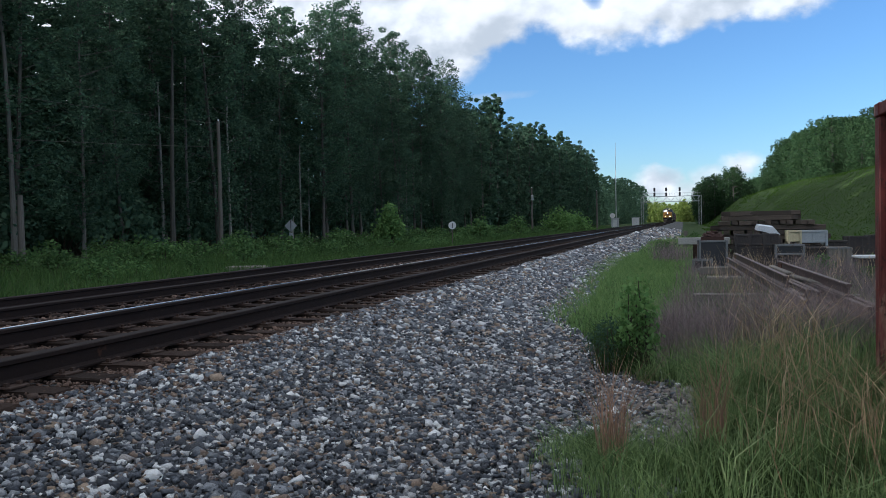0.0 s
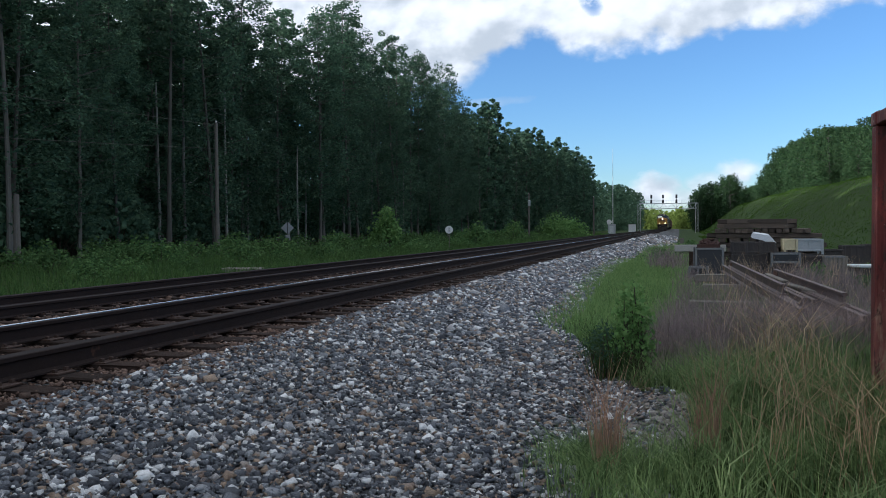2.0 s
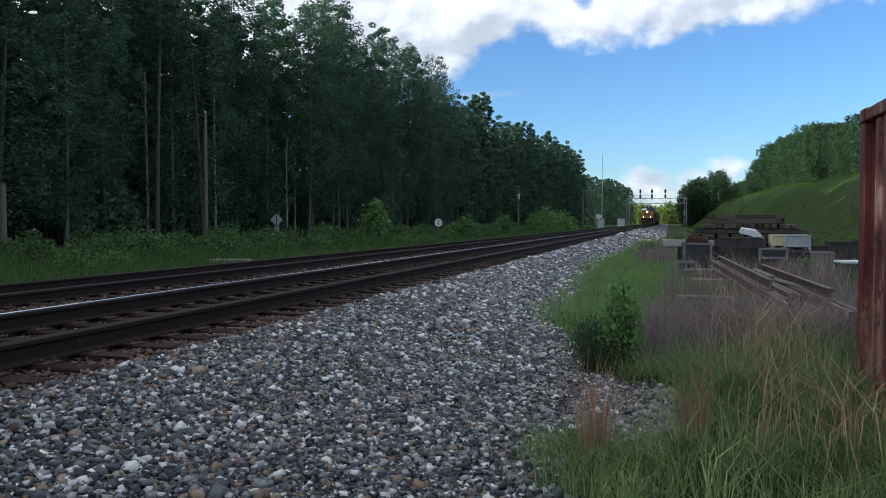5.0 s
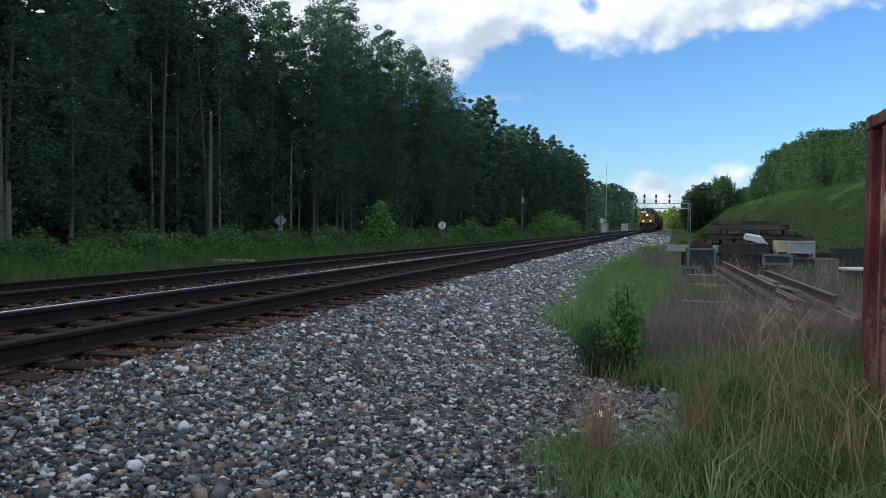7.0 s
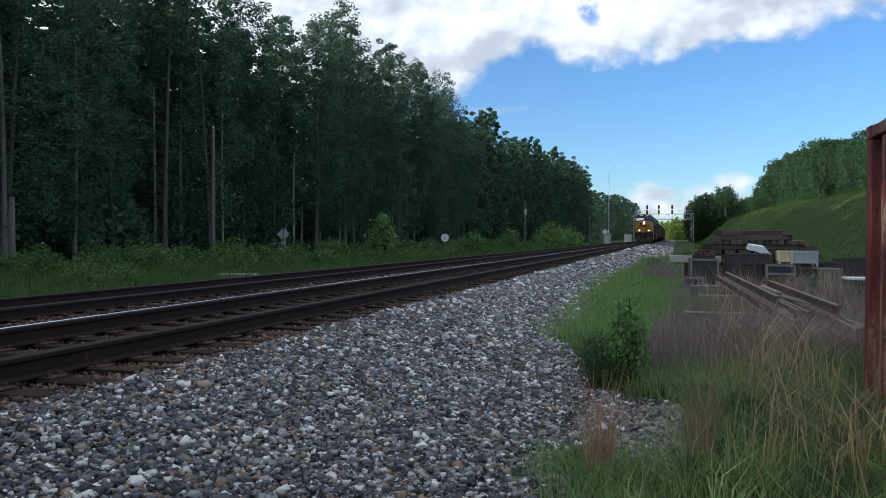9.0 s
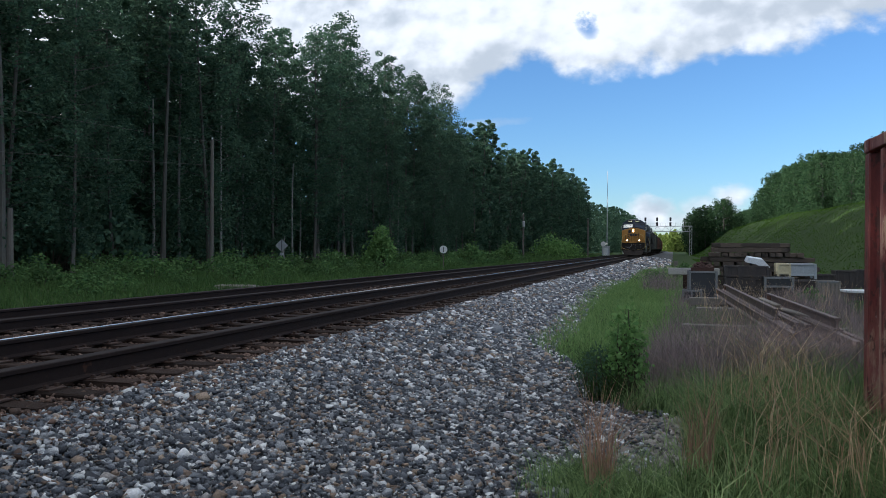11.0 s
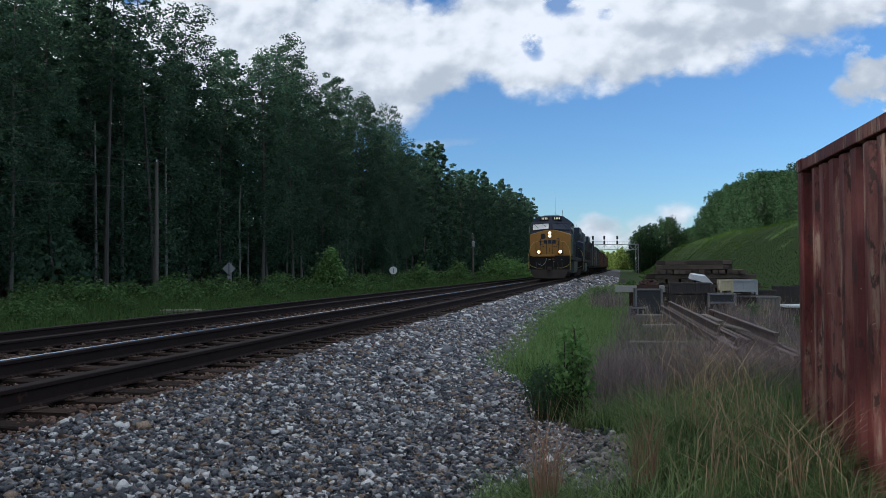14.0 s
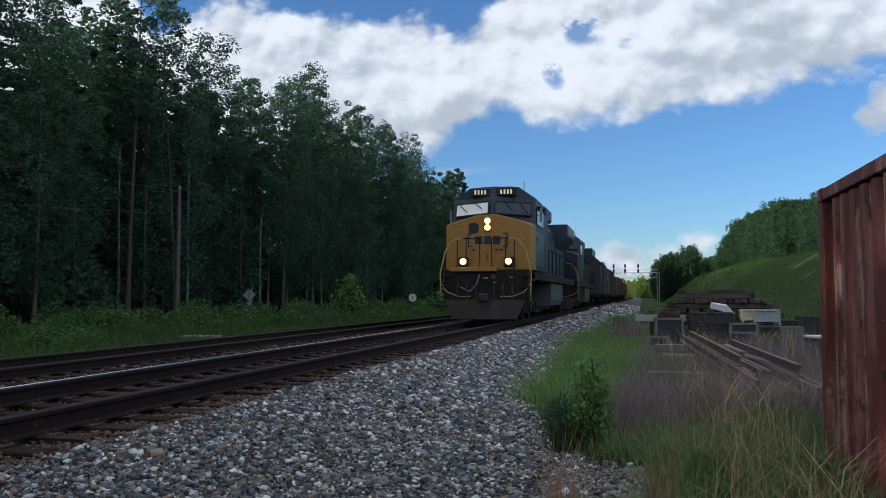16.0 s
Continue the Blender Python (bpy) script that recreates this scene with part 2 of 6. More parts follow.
M_TIE = surf("creosoted_wood", (0.046, 0.029, 0.022), (0.024, 0.017, 0.014), 2.5, 0.9, bump=0.7, fine=30, spot=(0.10, 0.055, 0.036), spot_at=0.60, stretch=(0.4, 4, 4), vary=0.35, spec=0.15)
M_RUST = surf("rusty_steel", (0.14, 0.06, 0.035), (0.075, 0.035, 0.025), 3, 0.85, bump=0.4, fine=50, spot=(0.22, 0.10, 0.05), spot_at=0.62)
M_BARK = surf("pale_bark", (0.12, 0.113, 0.10), (0.05, 0.047, 0.043), 1.5, 0.9, bump=0.7, fine=14, stretch=(1, 1, 0.3), vary=0.35)
M_PALEBARK = surf("pale_dead_bark", (0.24, 0.235, 0.22), (0.075, 0.072, 0.066), 1.2, 0.9, bump=0.6, fine=12, stretch=(2, 2, 0.35), vary=0.3)
# green shifted towards blue, painting in the wood's haze and blue shade
M_LEAF = leafy("poplar_leaves", (0.038, 0.081, 0.055), (0.098, 0.162, 0.100), 0.5)
M_LEAF_BANK = leafy("bank_tree_leaves", (0.024, 0.056, 0.026), (0.062, 0.112, 0.046), 0.4)
# brighter, yellower leaf colour carries part of the far wood's sunlight
M_LEAF_FAR = leafy("sunlit_tone_leaves", (0.16, 0.23, 0.05), (0.27, 0.34, 0.09), 0.35)
M_SHRUB = leafy("shrub_leaves", (0.048, 0.102, 0.036), (0.110, 0.185, 0.064), 0.42)
M_BUSH = leafy("bright_bush_leaves", (0.085, 0.175, 0.055), (0.180, 0.300, 0.100), 0.4)
M_STEM = surf("brown_stem", (0.065, 0.055, 0.035), (0.045, 0.038, 0.026), 4, 0.9, bump=0.2)
M_GRASS = leafy("green_grass", (0.040, 0.078, 0.026), (0.280, 0.385, 0.160), 0.4)
M_VERGE = leafy("verge_grass", (0.032, 0.070, 0.020), (0.075, 0.125, 0.038), 0.35)
M_STRAW = leafy("dry_grass", (0.28, 0.19, 0.115), (0.60, 0.46, 0.29), 0.2)
M_WEED = leafy("purple_brown_weeds", (0.11, 0.088, 0.090), (0.33, 0.26, 0.25), 0.2)
M_POLE = surf("weathered_pole", (0.15, 0.135, 0.12), (0.09, 0.08, 0.07), 2, 0.9, bump=0.5, fine=20, stretch=(3, 3, 0.4))
M_GALV = surf("galvanised_steel", (0.52, 0.54, 0.56), (0.42, 0.44, 0.46), 2, 0.5, metal=0.6, bump=0.1, fine=40)
M_SIGNBACK = surf("bare_sign_back", (0.27, 0.29, 0.31), (0.20, 0.215, 0.23), 3, 0.6, metal=0.1, bump=0.1, fine=40)
M_WHITE = surf("white_paint", (0.72, 0.73, 0.73), (0.62, 0.63, 0.64), 3, 0.6, bump=0.1, fine=60)
M_BLACK = surf("black_paint", (0.022, 0.022, 0.024), (0.035, 0.033, 0.032), 3, 0.6, bump=0.2, fine=30)

def container_paint():
    mt = surf("container_red", (0.205, 0.043, 0.036), (0.135, 0.030, 0.028), 1.3, 0.6, bump=0.25, fine=35, stretch=(1, 1, 0.3))
    nt = mt.node_tree
    N, L = nt.nodes.new, nt.links.new
    bs = nt.nodes["Principled BSDF"]
    col = bs.inputs["Base Color"].links[0].from_socket
    tc = N("ShaderNodeTexCoord")
    for scale, stretch, lo, hi, tint, amount in ((3.2, (1, 1, 0.16), 0.50, 0.60, (0.30, 0.125, 0.095), 0.8), (5.0, (1, 1, 0.18), 0.545, 0.60, (0.37, 0.235, 0.165), 0.85),
                                                 (9.0, (1, 1, 0.45), 0.55, 0.60, (0.055, 0.022, 0.017), 0.9), (26.0, (1, 1, 0.7), 0.66, 0.69, (0.45, 0.40, 0.36), 0.6)):
        mp = N("ShaderNodeMapping")
        mp.inputs["Scale"].default_value = stretch
        L(tc.outputs["Object"], mp.inputs[0])
        n = N("ShaderNodeTexNoise")
        n.inputs["Scale"].default_value, n.inputs["Detail"].default_value, n.inputs["Roughness"].default_value = scale, 8, 0.65
        L(mp.outputs[0], n.inputs["Vector"])
        r = N("ShaderNodeMapRange")
        r.inputs["From Min"].default_value, r.inputs["From Max"].default_value, r.inputs["To Max"].default_value = lo, hi, amount
        L(n.outputs["Fac"], r.inputs["Value"])
        m = N("ShaderNodeMix")
        m.data_type = "RGBA"
        m.inputs["B"].default_value = (*tint, 1)
        L(r.outputs[0], m.inputs["Factor"])
        L(col, m.inputs["A"])
        col = m.outputs["Result"]
    L(col, bs.inputs["Base Color"])
    return mt


M_CONT = container_paint()
M_YELLOW = surf("engine_yellow", (0.46, 0.225, 0.040), (0.38, 0.178, 0.032), 2, 0.5, bump=0.08, fine=30, spot=(0.35, 0.19, 0.05), spot_at=0.68, stretch=(1, 1, 0.5))
M_BLUE = surf("engine_blue", (0.020, 0.033, 0.062), (0.014, 0.023, 0.043), 1.5, 0.42, bump=0.04, fine=30, spot=(0.045, 0.045, 0.05), spot_at=0.66, spec=0.4)
M_GREYP = surf("engine_grey", (0.30, 0.31, 0.32), (0.22, 0.23, 0.24), 2, 0.5, bump=0.06, fine=30)
M_FRAME = surf("grimy_underframe", (0.018, 0.016, 0.015), (0.034, 0.028, 0.024), 2, 0.85, bump=0.3, fine=25, spec=0.2)
M_PLOW = surf("dusty_plow", (0.062, 0.050, 0.043), (0.034, 0.029, 0.026), 2.5, 0.8, bump=0.2, fine=25, spot=(0.02, 0.018, 0.017), spot_at=0.6, spec=0.2)
M_GLASS = surf("cab_glass", (0.018, 0.032, 0.062), (0.026, 0.042, 0.074), 2, 0.08, bump=0.0, spec=0.4)
M_LAMP = glow("headlight_lens", (1.0, 0.84, 0.54), 16.0)
M_DITCH = glow("ditch_light_lens", (1.0, 0.78, 0.45), 10.0)
# glow of the ring round each lens, put in for the lamp's halo
M_AMBER = glow("lamp_halo", (1.0, 0.50, 0.13), 1.8)
# number marks get a faint glow added to their pale colour
M_BOARD = glow("number_mark", (0.85, 0.78, 0.50), 0.22)
M_RAILING = surf("handrail_yellow", (0.55, 0.42, 0.15), (0.42, 0.31, 0.11), 3, 0.6, bump=0.1)
M_BROWN = surf("boxcar_brown", (0.16, 0.060, 0.038), (0.11, 0.045, 0.032), 1.0, 0.7, bump=0.2, fine=20, spot=(0.07, 0.04, 0.03), spot_at=0.58, vary=0.2)
M_OLDWOOD = surf("grey_old_wood", (0.25, 0.225, 0.195), (0.15, 0.135, 0.12), 2, 0.9, bump=0.6, fine=25, stretch=(0.4, 4, 4), vary=0.3)
M_TIEWOOD = surf("stacked_tie_wood", (0.115, 0.086, 0.068), (0.050, 0.040, 0.034), 2, 0.9, bump=0.6, fine=25, spot=(0.20, 0.16, 0.12), spot_at=0.62, stretch=(0.4, 4, 4), vary=0.4)
M_BINGREY = surf("grey_steel_bin", (0.050, 0.052, 0.057), (0.030, 0.031, 0.035), 2, 0.65, metal=0.2, bump=0.2, spot=(0.13, 0.07, 0.045), spot_at=0.62)
M_RIM = surf("scuffed_rim", (0.22, 0.225, 0.23), (0.13, 0.135, 0.14), 3, 0.7, bump=0.2, spot=(0.12, 0.07, 0.05), spot_at=0.6)
M_BINYEL = surf("faded_yellow_bin", (0.60, 0.53, 0.34), (0.48, 0.42, 0.28), 2, 0.7, bump=0.2, spot=(0.20, 0.11, 0.06), spot_at=0.64)
M_SHEET = surf("white_sheet_metal", (0.75, 0.77, 0.80), (0.62, 0.64, 0.67), 2, 0.45, bump=0.05)
M_DARKBIN = surf("dark_rusty_bin", (0.050, 0.045, 0.045), (0.085, 0.065, 0.055), 3, 0.8, bump=0.3, spot=(0.15, 0.08, 0.05), spot_at=0.62)
M_CONCRETE = surf("pale_concrete", (0.46, 0.45, 0.41), (0.36, 0.35, 0.32), 2, 0.9, bump=0.3)


# ---- mesh helpers ----
def box(bm, c, s, rot=None, bevel=0.0, taper=None):
    g = bmesh.ops.create_cube(bm, size=1.0)
    vs = g["verts"]
    for v in vs:
        if taper and v.co.z > 0:
            v.co.x *= taper[0]
            v.co.y *= taper[1]
        v.co = Vector((v.co.x * s[0], v.co.y * s[1], v.co.z * s[2]))
        if rot:
            v.co = rot @ v.co
        v.co += Vector(c)
    if bevel:
        es = {e for v in vs for e in v.link_edges}
        bmesh.ops.bevel(bm, geom=list(es), offset=bevel, segments=1, affect="EDGES")
    return bm


def rod(bm, p0, p1, r, seg=8, r1=None):
    p0, p1 = Vector(p0), Vector(p1)
    d = p1 - p0
    q = d.to_track_quat("Z", "Y").to_matrix().to_4x4()
    bmesh.ops.create_cone(bm, cap_ends=True, segments=seg, radius1=r, radius2=r if r1 is None else r1, depth=d.length,
                          matrix=Matrix.Translation((p0 + p1) / 2) @ q)
    return bm


def tube(bm, pts, r=0.02):
    for a0, b0 in zip(pts, pts[1:]):
        rod(bm, a0, b0, r, 6)


def loft(bm, rings, close=True):
    """Skins rings of equal length; caps both ends."""
    vr = [[bm.verts.new(p) for p in ring] for ring in rings]
    n = len(vr[0])
    for a0, b0 in zip(vr, vr[1:]):
        for i in range(n if close else n - 1):
            j = (i + 1) % n
            bm.faces.new((a0[i], a0[j], b0[j], b0[i]))
    if close:
        bm.faces.new(list(reversed(vr[0])))
        bm.faces.new(vr[-1])
    return bm


def mesh_of(name, bm, material, smooth=False):
    bmesh.ops.recalc_face_normals(bm, faces=bm.faces)
    me = bpy.data.meshes.new(name)
    bm.to_mesh(me)
    bm.free()
    me.materials.append(material)
    if smooth:
        for p in me.polygons:
            p.use_smooth = True
    return me


def part(name, bm, material, parent=None, label="", smooth=False):
    ob = new(name, mesh_of(name, bm, material, smooth))
    if parent:
        ob.parent = parent
    if label:
        ob["label"] = label
    return ob


def B():
    return bmesh.new()


def raw_mesh(name, verts, faces, material):
    """A mesh from arrays: verts (n, 3) and faces (m, k)."""
    verts, faces = np.asarray(verts, dtype=np.float32), np.asarray(faces, dtype=np.int32)
    me = bpy.data.meshes.new(name)
    k = faces.shape[1]
    me.vertices.add(len(verts))
    me.vertices.foreach_set("co", verts.ravel())
    me.loops.add(faces.size)
    me.loops.foreach_set("vertex_index", faces.ravel())
    me.polygons.add(len(faces))
    me.polygons.foreach_set("loop_start", np.arange(0, faces.size, k, dtype=np.int32))
    me.update(calc_edges=True)
    me.validate()
    me.materials.append(material)
    return me


# ---- the ground ----
NEAR_X, FAR_X, NEAR_Z, FAR_Z = -5.40, -10.20, 0.71, 0.52      # track centres, tops of rail


def step(a0, b0, x):
    t = min(1.0, max(0.0, (x - a0) / (b0 - a0)))
    return t * t * (3 - 2 * t)


def toe(y):
    """Where the stones of the shoulder end."""
    return -0.9 - 1.0 * step(9.3, 13.2, y) - 0.55 * step(13, 30, y) + 0.06 * math.sin(y * 1.7) + 2.6 * step(60, 110, y)


PROFILE = ((-4000, 0.3), (-60, 0.3), (-18, 0.05), (-14.2, 0.0), (-12.3, 0.29), (-8.6, 0.30), (-7.7, 0.46), (-4.0, 0.48), (-3.6, 0.42))


def hill(x, y):
    """The grassed bank that runs along the yard."""
    w = 0.7 * math.sin(y * 0.045) + 0.4 * math.sin(y * 0.11 + 1)
    return (8.4 * step(6.0 + w, 20.0 + w, x) + 0.8 * step(20, 60, x)) * (0.77 * step(26, 64, y) + 0.23 * step(70, 190, y))


def ground_z(x, y):
    if x >= toe(y):
        return 0.03 * math.sin(x * 1.1 + y * 0.7) * step(0, 3, abs(x) + 0.3 * y) + hill(x, y)
    for (x0, z0), (x1, z1) in zip(PROFILE, PROFILE[1:]):
        if x <= x1:
            return z0 + (z1 - z0) * (x - x0) / (x1 - x0)
    x0, z0 = PROFILE[-1]
    t = (x - x0) / (toe(y) - x0)
    return z0 * (1 - t) ** 1.15 + 0.02 * math.sin(x * 3 + y * 2) * t * (1 - t) * 4


def grid_mesh(name, xs, ys, zf, material):
    verts = [(x, y, zf(x, y)) for y in ys for x in xs]
    n = len(xs)
    faces = [(j * n + i, j * n + i + 1, (j + 1) * n + i + 1, (j + 1) * n + i) for j in range(len(ys) - 1) for i in range(n - 1)]
    me = raw_mesh(name, verts, faces, material)
    for p in me.polygons:
        p.use_smooth = True
    return me


def build_ground():
    xs = [-4000, -1500, -600, -250, -120, -70] + list(np.arange(-45, -12, 1.5)) + list(np.arange(-12, 4, 0.4)) + list(np.arange(4, 16, 1.0)) + list(np.arange(16, 90, 3.0)) + [120, 200, 500, 1500, 4000]
    ys = [-4000, -1200, -300, -80, -30] + list(np.arange(-12, 30, 0.6)) + list(np.arange(30, 80, 2.0)) + list(np.arange(80, 300, 8.0)) + [320, 380, 460, 600, 900, 1600, 4000]
    tagged(new("ground", grid_mesh("ground", xs, ys, lambda x, y: ground_z(x, y) - (0.06 if -12.6 < x < toe(y) - 0.1 else 0.0), M_SOIL)),
           "grassy soil with weeds beside the railway tracks", "ground", kind="structure")
    ys = list(np.arange(-14, 40, 0.5)) + list(np.arange(40, 120, 2.0)) + list(np.arange(120, 900, 20.0))
    verts, faces, n = [], [], 22
    for y in ys:
        for i in range(n):
            x = -12.9 + (toe(y) + 12.9) * i / (n - 1)
            verts.append((x, y, ground_z(x, y) + (-0.10 if i in (0, n - 1) else 0.0)))
    for j in range(len(ys) - 1):
        for i in range(n - 1):
            faces.append((j * n + i, j * n + i + 1, (j + 1) * n + i + 1, (j + 1) * n + i))
    bed = tagged(new("ballast_bed", raw_mesh("ballast_bed", verts, faces, M_BED)), "grey crushed stone bed under the tracks", "ballast", kind="structure")
    for p in bed.data.polygons:
        p.use_smooth = True
    return bed


bed = build_ground()


# ---- tracks ----
RAIL_PROFILE = ((-0.07, 0), (0.07, 0), (0.07, 0.012), (0.012, 0.03), (0.010, 0.125), (0.036, 0.137), (0.036, 0.165), (0.030, 0.171),
                (-0.030, 0.171), (-0.036, 0.165), (-0.036, 0.137), (-0.010, 0.125), (-0.012, 0.03), (-0.07, 0.012))
GAUGE = 0.74
Y_FAR = 900.0


def build_track(name, cx, top, label):
    tr = tagged(new(name), label, "railway track", kind="structure")
    tr.location = (cx, 0, top)
    base = -0.171
    for s in (-1, 1):
        bm = B()
        loft(bm, [[(s * GAUGE + px, y, base + pz) for px, pz in RAIL_PROFILE] for y in (-14.0, 40.0, 200.0, Y_FAR)])
        r = part("rail", bm, M_RAIL, tr, "rust-brown steel rail")
        bm = B()
        crown = [(-0.034, -0.002), (-0.030, 0.012), (0.0, 0.002), (0.030, -0.010), (0.036, -0.017)]
        loft(bm, [[(s * GAUGE + px, y, pz) for px, pz in crown] for y in (-14.0, Y_FAR)])
        part("running_surface", bm, M_WORN, r, "worn rail top")
        if s < 0 and cx > -8:
            bm = B()
            loft(bm, [[(s * GAUGE + px, y, pz) for px, pz in ((-0.029, 0.006), (-0.028, 0.0135), (-0.013, 0.0088), (-0.012, 0.003))] for y in (-14.0, Y_FAR)])
            part("polished_band", bm, M_POLISH, r, "bright polished wheel band on the rail")
    rng = random.Random(int(-cx * 10))
    tie_me = []
    for k in range(6):
        bm = B()
        box(bm, (0, 0, 0), (2.6, 0.225, 0.17), bevel=0.012)
        for v in bm.verts:
            v.co += Vector((rng.uniform(-0.012, 0.012), rng.uniform(-0.012, 0.012), rng.uniform(-0.008, 0.008)))
        tie_me.append(mesh_of("tie", bm, M_TIE))
    bm = B()
    for s in (-1, 1):
        box(bm, (s * GAUGE, 0, 0), (0.34, 0.19, 0.016), bevel=0.003)
        for a0, b0 in ((-0.11, -0.06), (0.11, 0.06), (-0.11, 0.06), (0.11, -0.06)):
            box(bm, (s * GAUGE + a0, b0, 0.02), (0.03, 0.03, 0.03))
    plate_me = mesh_of("tie_plate", bm, M_PLATE)
    y, i = -6.0, 0
    rest = B()
    while y < 420:
        z = base - 0.014 - 0.085
        if i < 150:
            t = new("tie", tie_me[i % 6])
            t.parent = tr
            t.matrix_basis = pose(rng.uniform(-0.06, 0.06), y, z, rng.uniform(-1, 1), rng.uniform(-0.3, 0.3), rng.uniform(-1.2, 1.2))
            if i < 60:
                p = new("tie_plate", plate_me)
                p.parent = tr
                p.matrix_basis = pose(0, y, base - 0.006)
        elif i % 2 == 0 or i < 300:
            box(rest, (0, y, z), (2.6, 0.225, 0.17))
        y += 0.53 + rng.uniform(-0.02, 0.02)
        i += 1
    tagged(part("far_ties", rest, M_TIE, tr), kind="stuff")
    return tr


build_track("track_1", NEAR_X, NEAR_Z, "railway track with worn rails on dark wooden ties")
build_track("track_2", FAR_X, FAR_Z, "second railway track with rusty rails on dark ties")


# ---- red container ----
def build_container():
    W, Ln, H = 2.44, 6.06, 2.59
    c = tagged(new("shipping_container"), "faded red corrugated steel container with rust streaks, standing in tall grass", "shipping container")
    c.matrix_basis = pose(1.60, 7.95, 0.0, 0, 0, 0.6)
    for sx in (0, W):
        s = 1 if sx == 0 else -1
        bm = B()
        y, pts = -0.46, [(sx + s * 0.02, -0.15), (sx + s * 0.11, -0.17), (sx + s * 0.11, -0.44)]
        while y > -Ln + 0.45:
            for dy, dx in ((0.0, 0.0), (0.085, 0.0), (0.125, 0.055), (0.215, 0.055), (0.255, 0.0)):
                pts.append((sx + s * (0.018 + dx), y - dy))
            y -= 0.30
        rings = [[(x, yy, z) for x, yy in pts] for z in (0.15, 2.46)]
        loft(bm, rings, close=False)
        part("side_panel", bm, M_CONT, c, "corrugated red steel side panel")
        for z, hh in ((0.08, 0.16), (2.53, 0.10)):
            bm = B()
            box(bm, (sx + s * 0.03, -Ln / 2, z), (0.06, Ln - 0.32, hh), bevel=0.006)
            part("side_rail", bm, M_CONT, c)
    for y in (0, -Ln):
        s = -1 if y == 0 else 1
        bm = B()
        pts, x = [], 0.16
        while x < W - 0.16:
            for dx, dy in ((0.0, 0.0), (0.07, 0.0), (0.105, 0.036), (0.175, 0.036), (0.21, 0.0)):
                pts.append((min(x + dx, W - 0.15), y + s * (0.02 + dy)))
            x += 0.28
        loft(bm, [[(xx, yy, z) for xx, yy in pts] for z in (0.15, 2.46)], close=False)
        part("end_panel", bm, M_CONT, c)
        for z in (0.08, 2.53):
            bm = B()
            box(bm, (W / 2, y + s * 0.05, z), (W - 0.32, 0.10, 0.12), bevel=0.006)
            part("end_rail", bm, M_CONT, c)
        for x in (0.08, W - 0.08):
            bm = B()
            box(bm, (x, y + s * 0.08, H / 2), (0.16, 0.16, H - 0.24), bevel=0.012)
            part("corner_post", bm, M_CONT, c)
            for z in (0.06, H - 0.06):
                bm = B()
                box(bm, (x, y + s * 0.085, z), (0.178, 0.178, 0.118), bevel=0.01)
                part("corner_casting", bm, M_CONT, c)
    bm = B()
    box(bm, (W / 2, -Ln / 2, H - 0.05), (W - 0.14, Ln - 0.2, 0.03))
    part("roof_panel", bm, M_CONT, c)


build_container()


# ---- trees ----
def leaf_cloud(centres, radii, per, size, rng, droop=0.2):
    """Leaf quads scattered in clumps: arrays of verts and faces."""
    c = np.repeat(np.asarray(centres), per, axis=0)
    r = np.repeat(np.asarray(radii), per)
    n = len(c)
    d = rng.normal(size=(n, 3))
    d /= np.linalg.norm(d, axis=1)[:, None]
    p = c + d * (r * rng.uniform(0.35, 1.0, n) ** 0.6)[:, None] * np.array([1, 1, 1.0])
    nrm = d * 0.6 + rng.normal(size=(n, 3)) * 0.7 + np.array([0, 0, 0.35])
    nrm /= np.linalg.norm(nrm, axis=1)[:, None]
    ref = rng.normal(size=(n, 3))
    a0 = np.cross(nrm, ref)
    a0 /= np.linalg.norm(a0, axis=1)[:, None]
    b0 = np.cross(nrm, a0)
    s = size * rng.uniform(0.6, 1.35, n)[:, None]
    a0, b0 = a0 * s * 0.5, b0 * s * 0.36
    v = np.stack([p - a0, p - b0 * 1.0 + a0 * 0.1, p + a0, p + b0 + a0 * 0.1], axis=1).reshape(-1, 3)
    f = np.arange(4 * n).reshape(-1, 4)
    return v, f


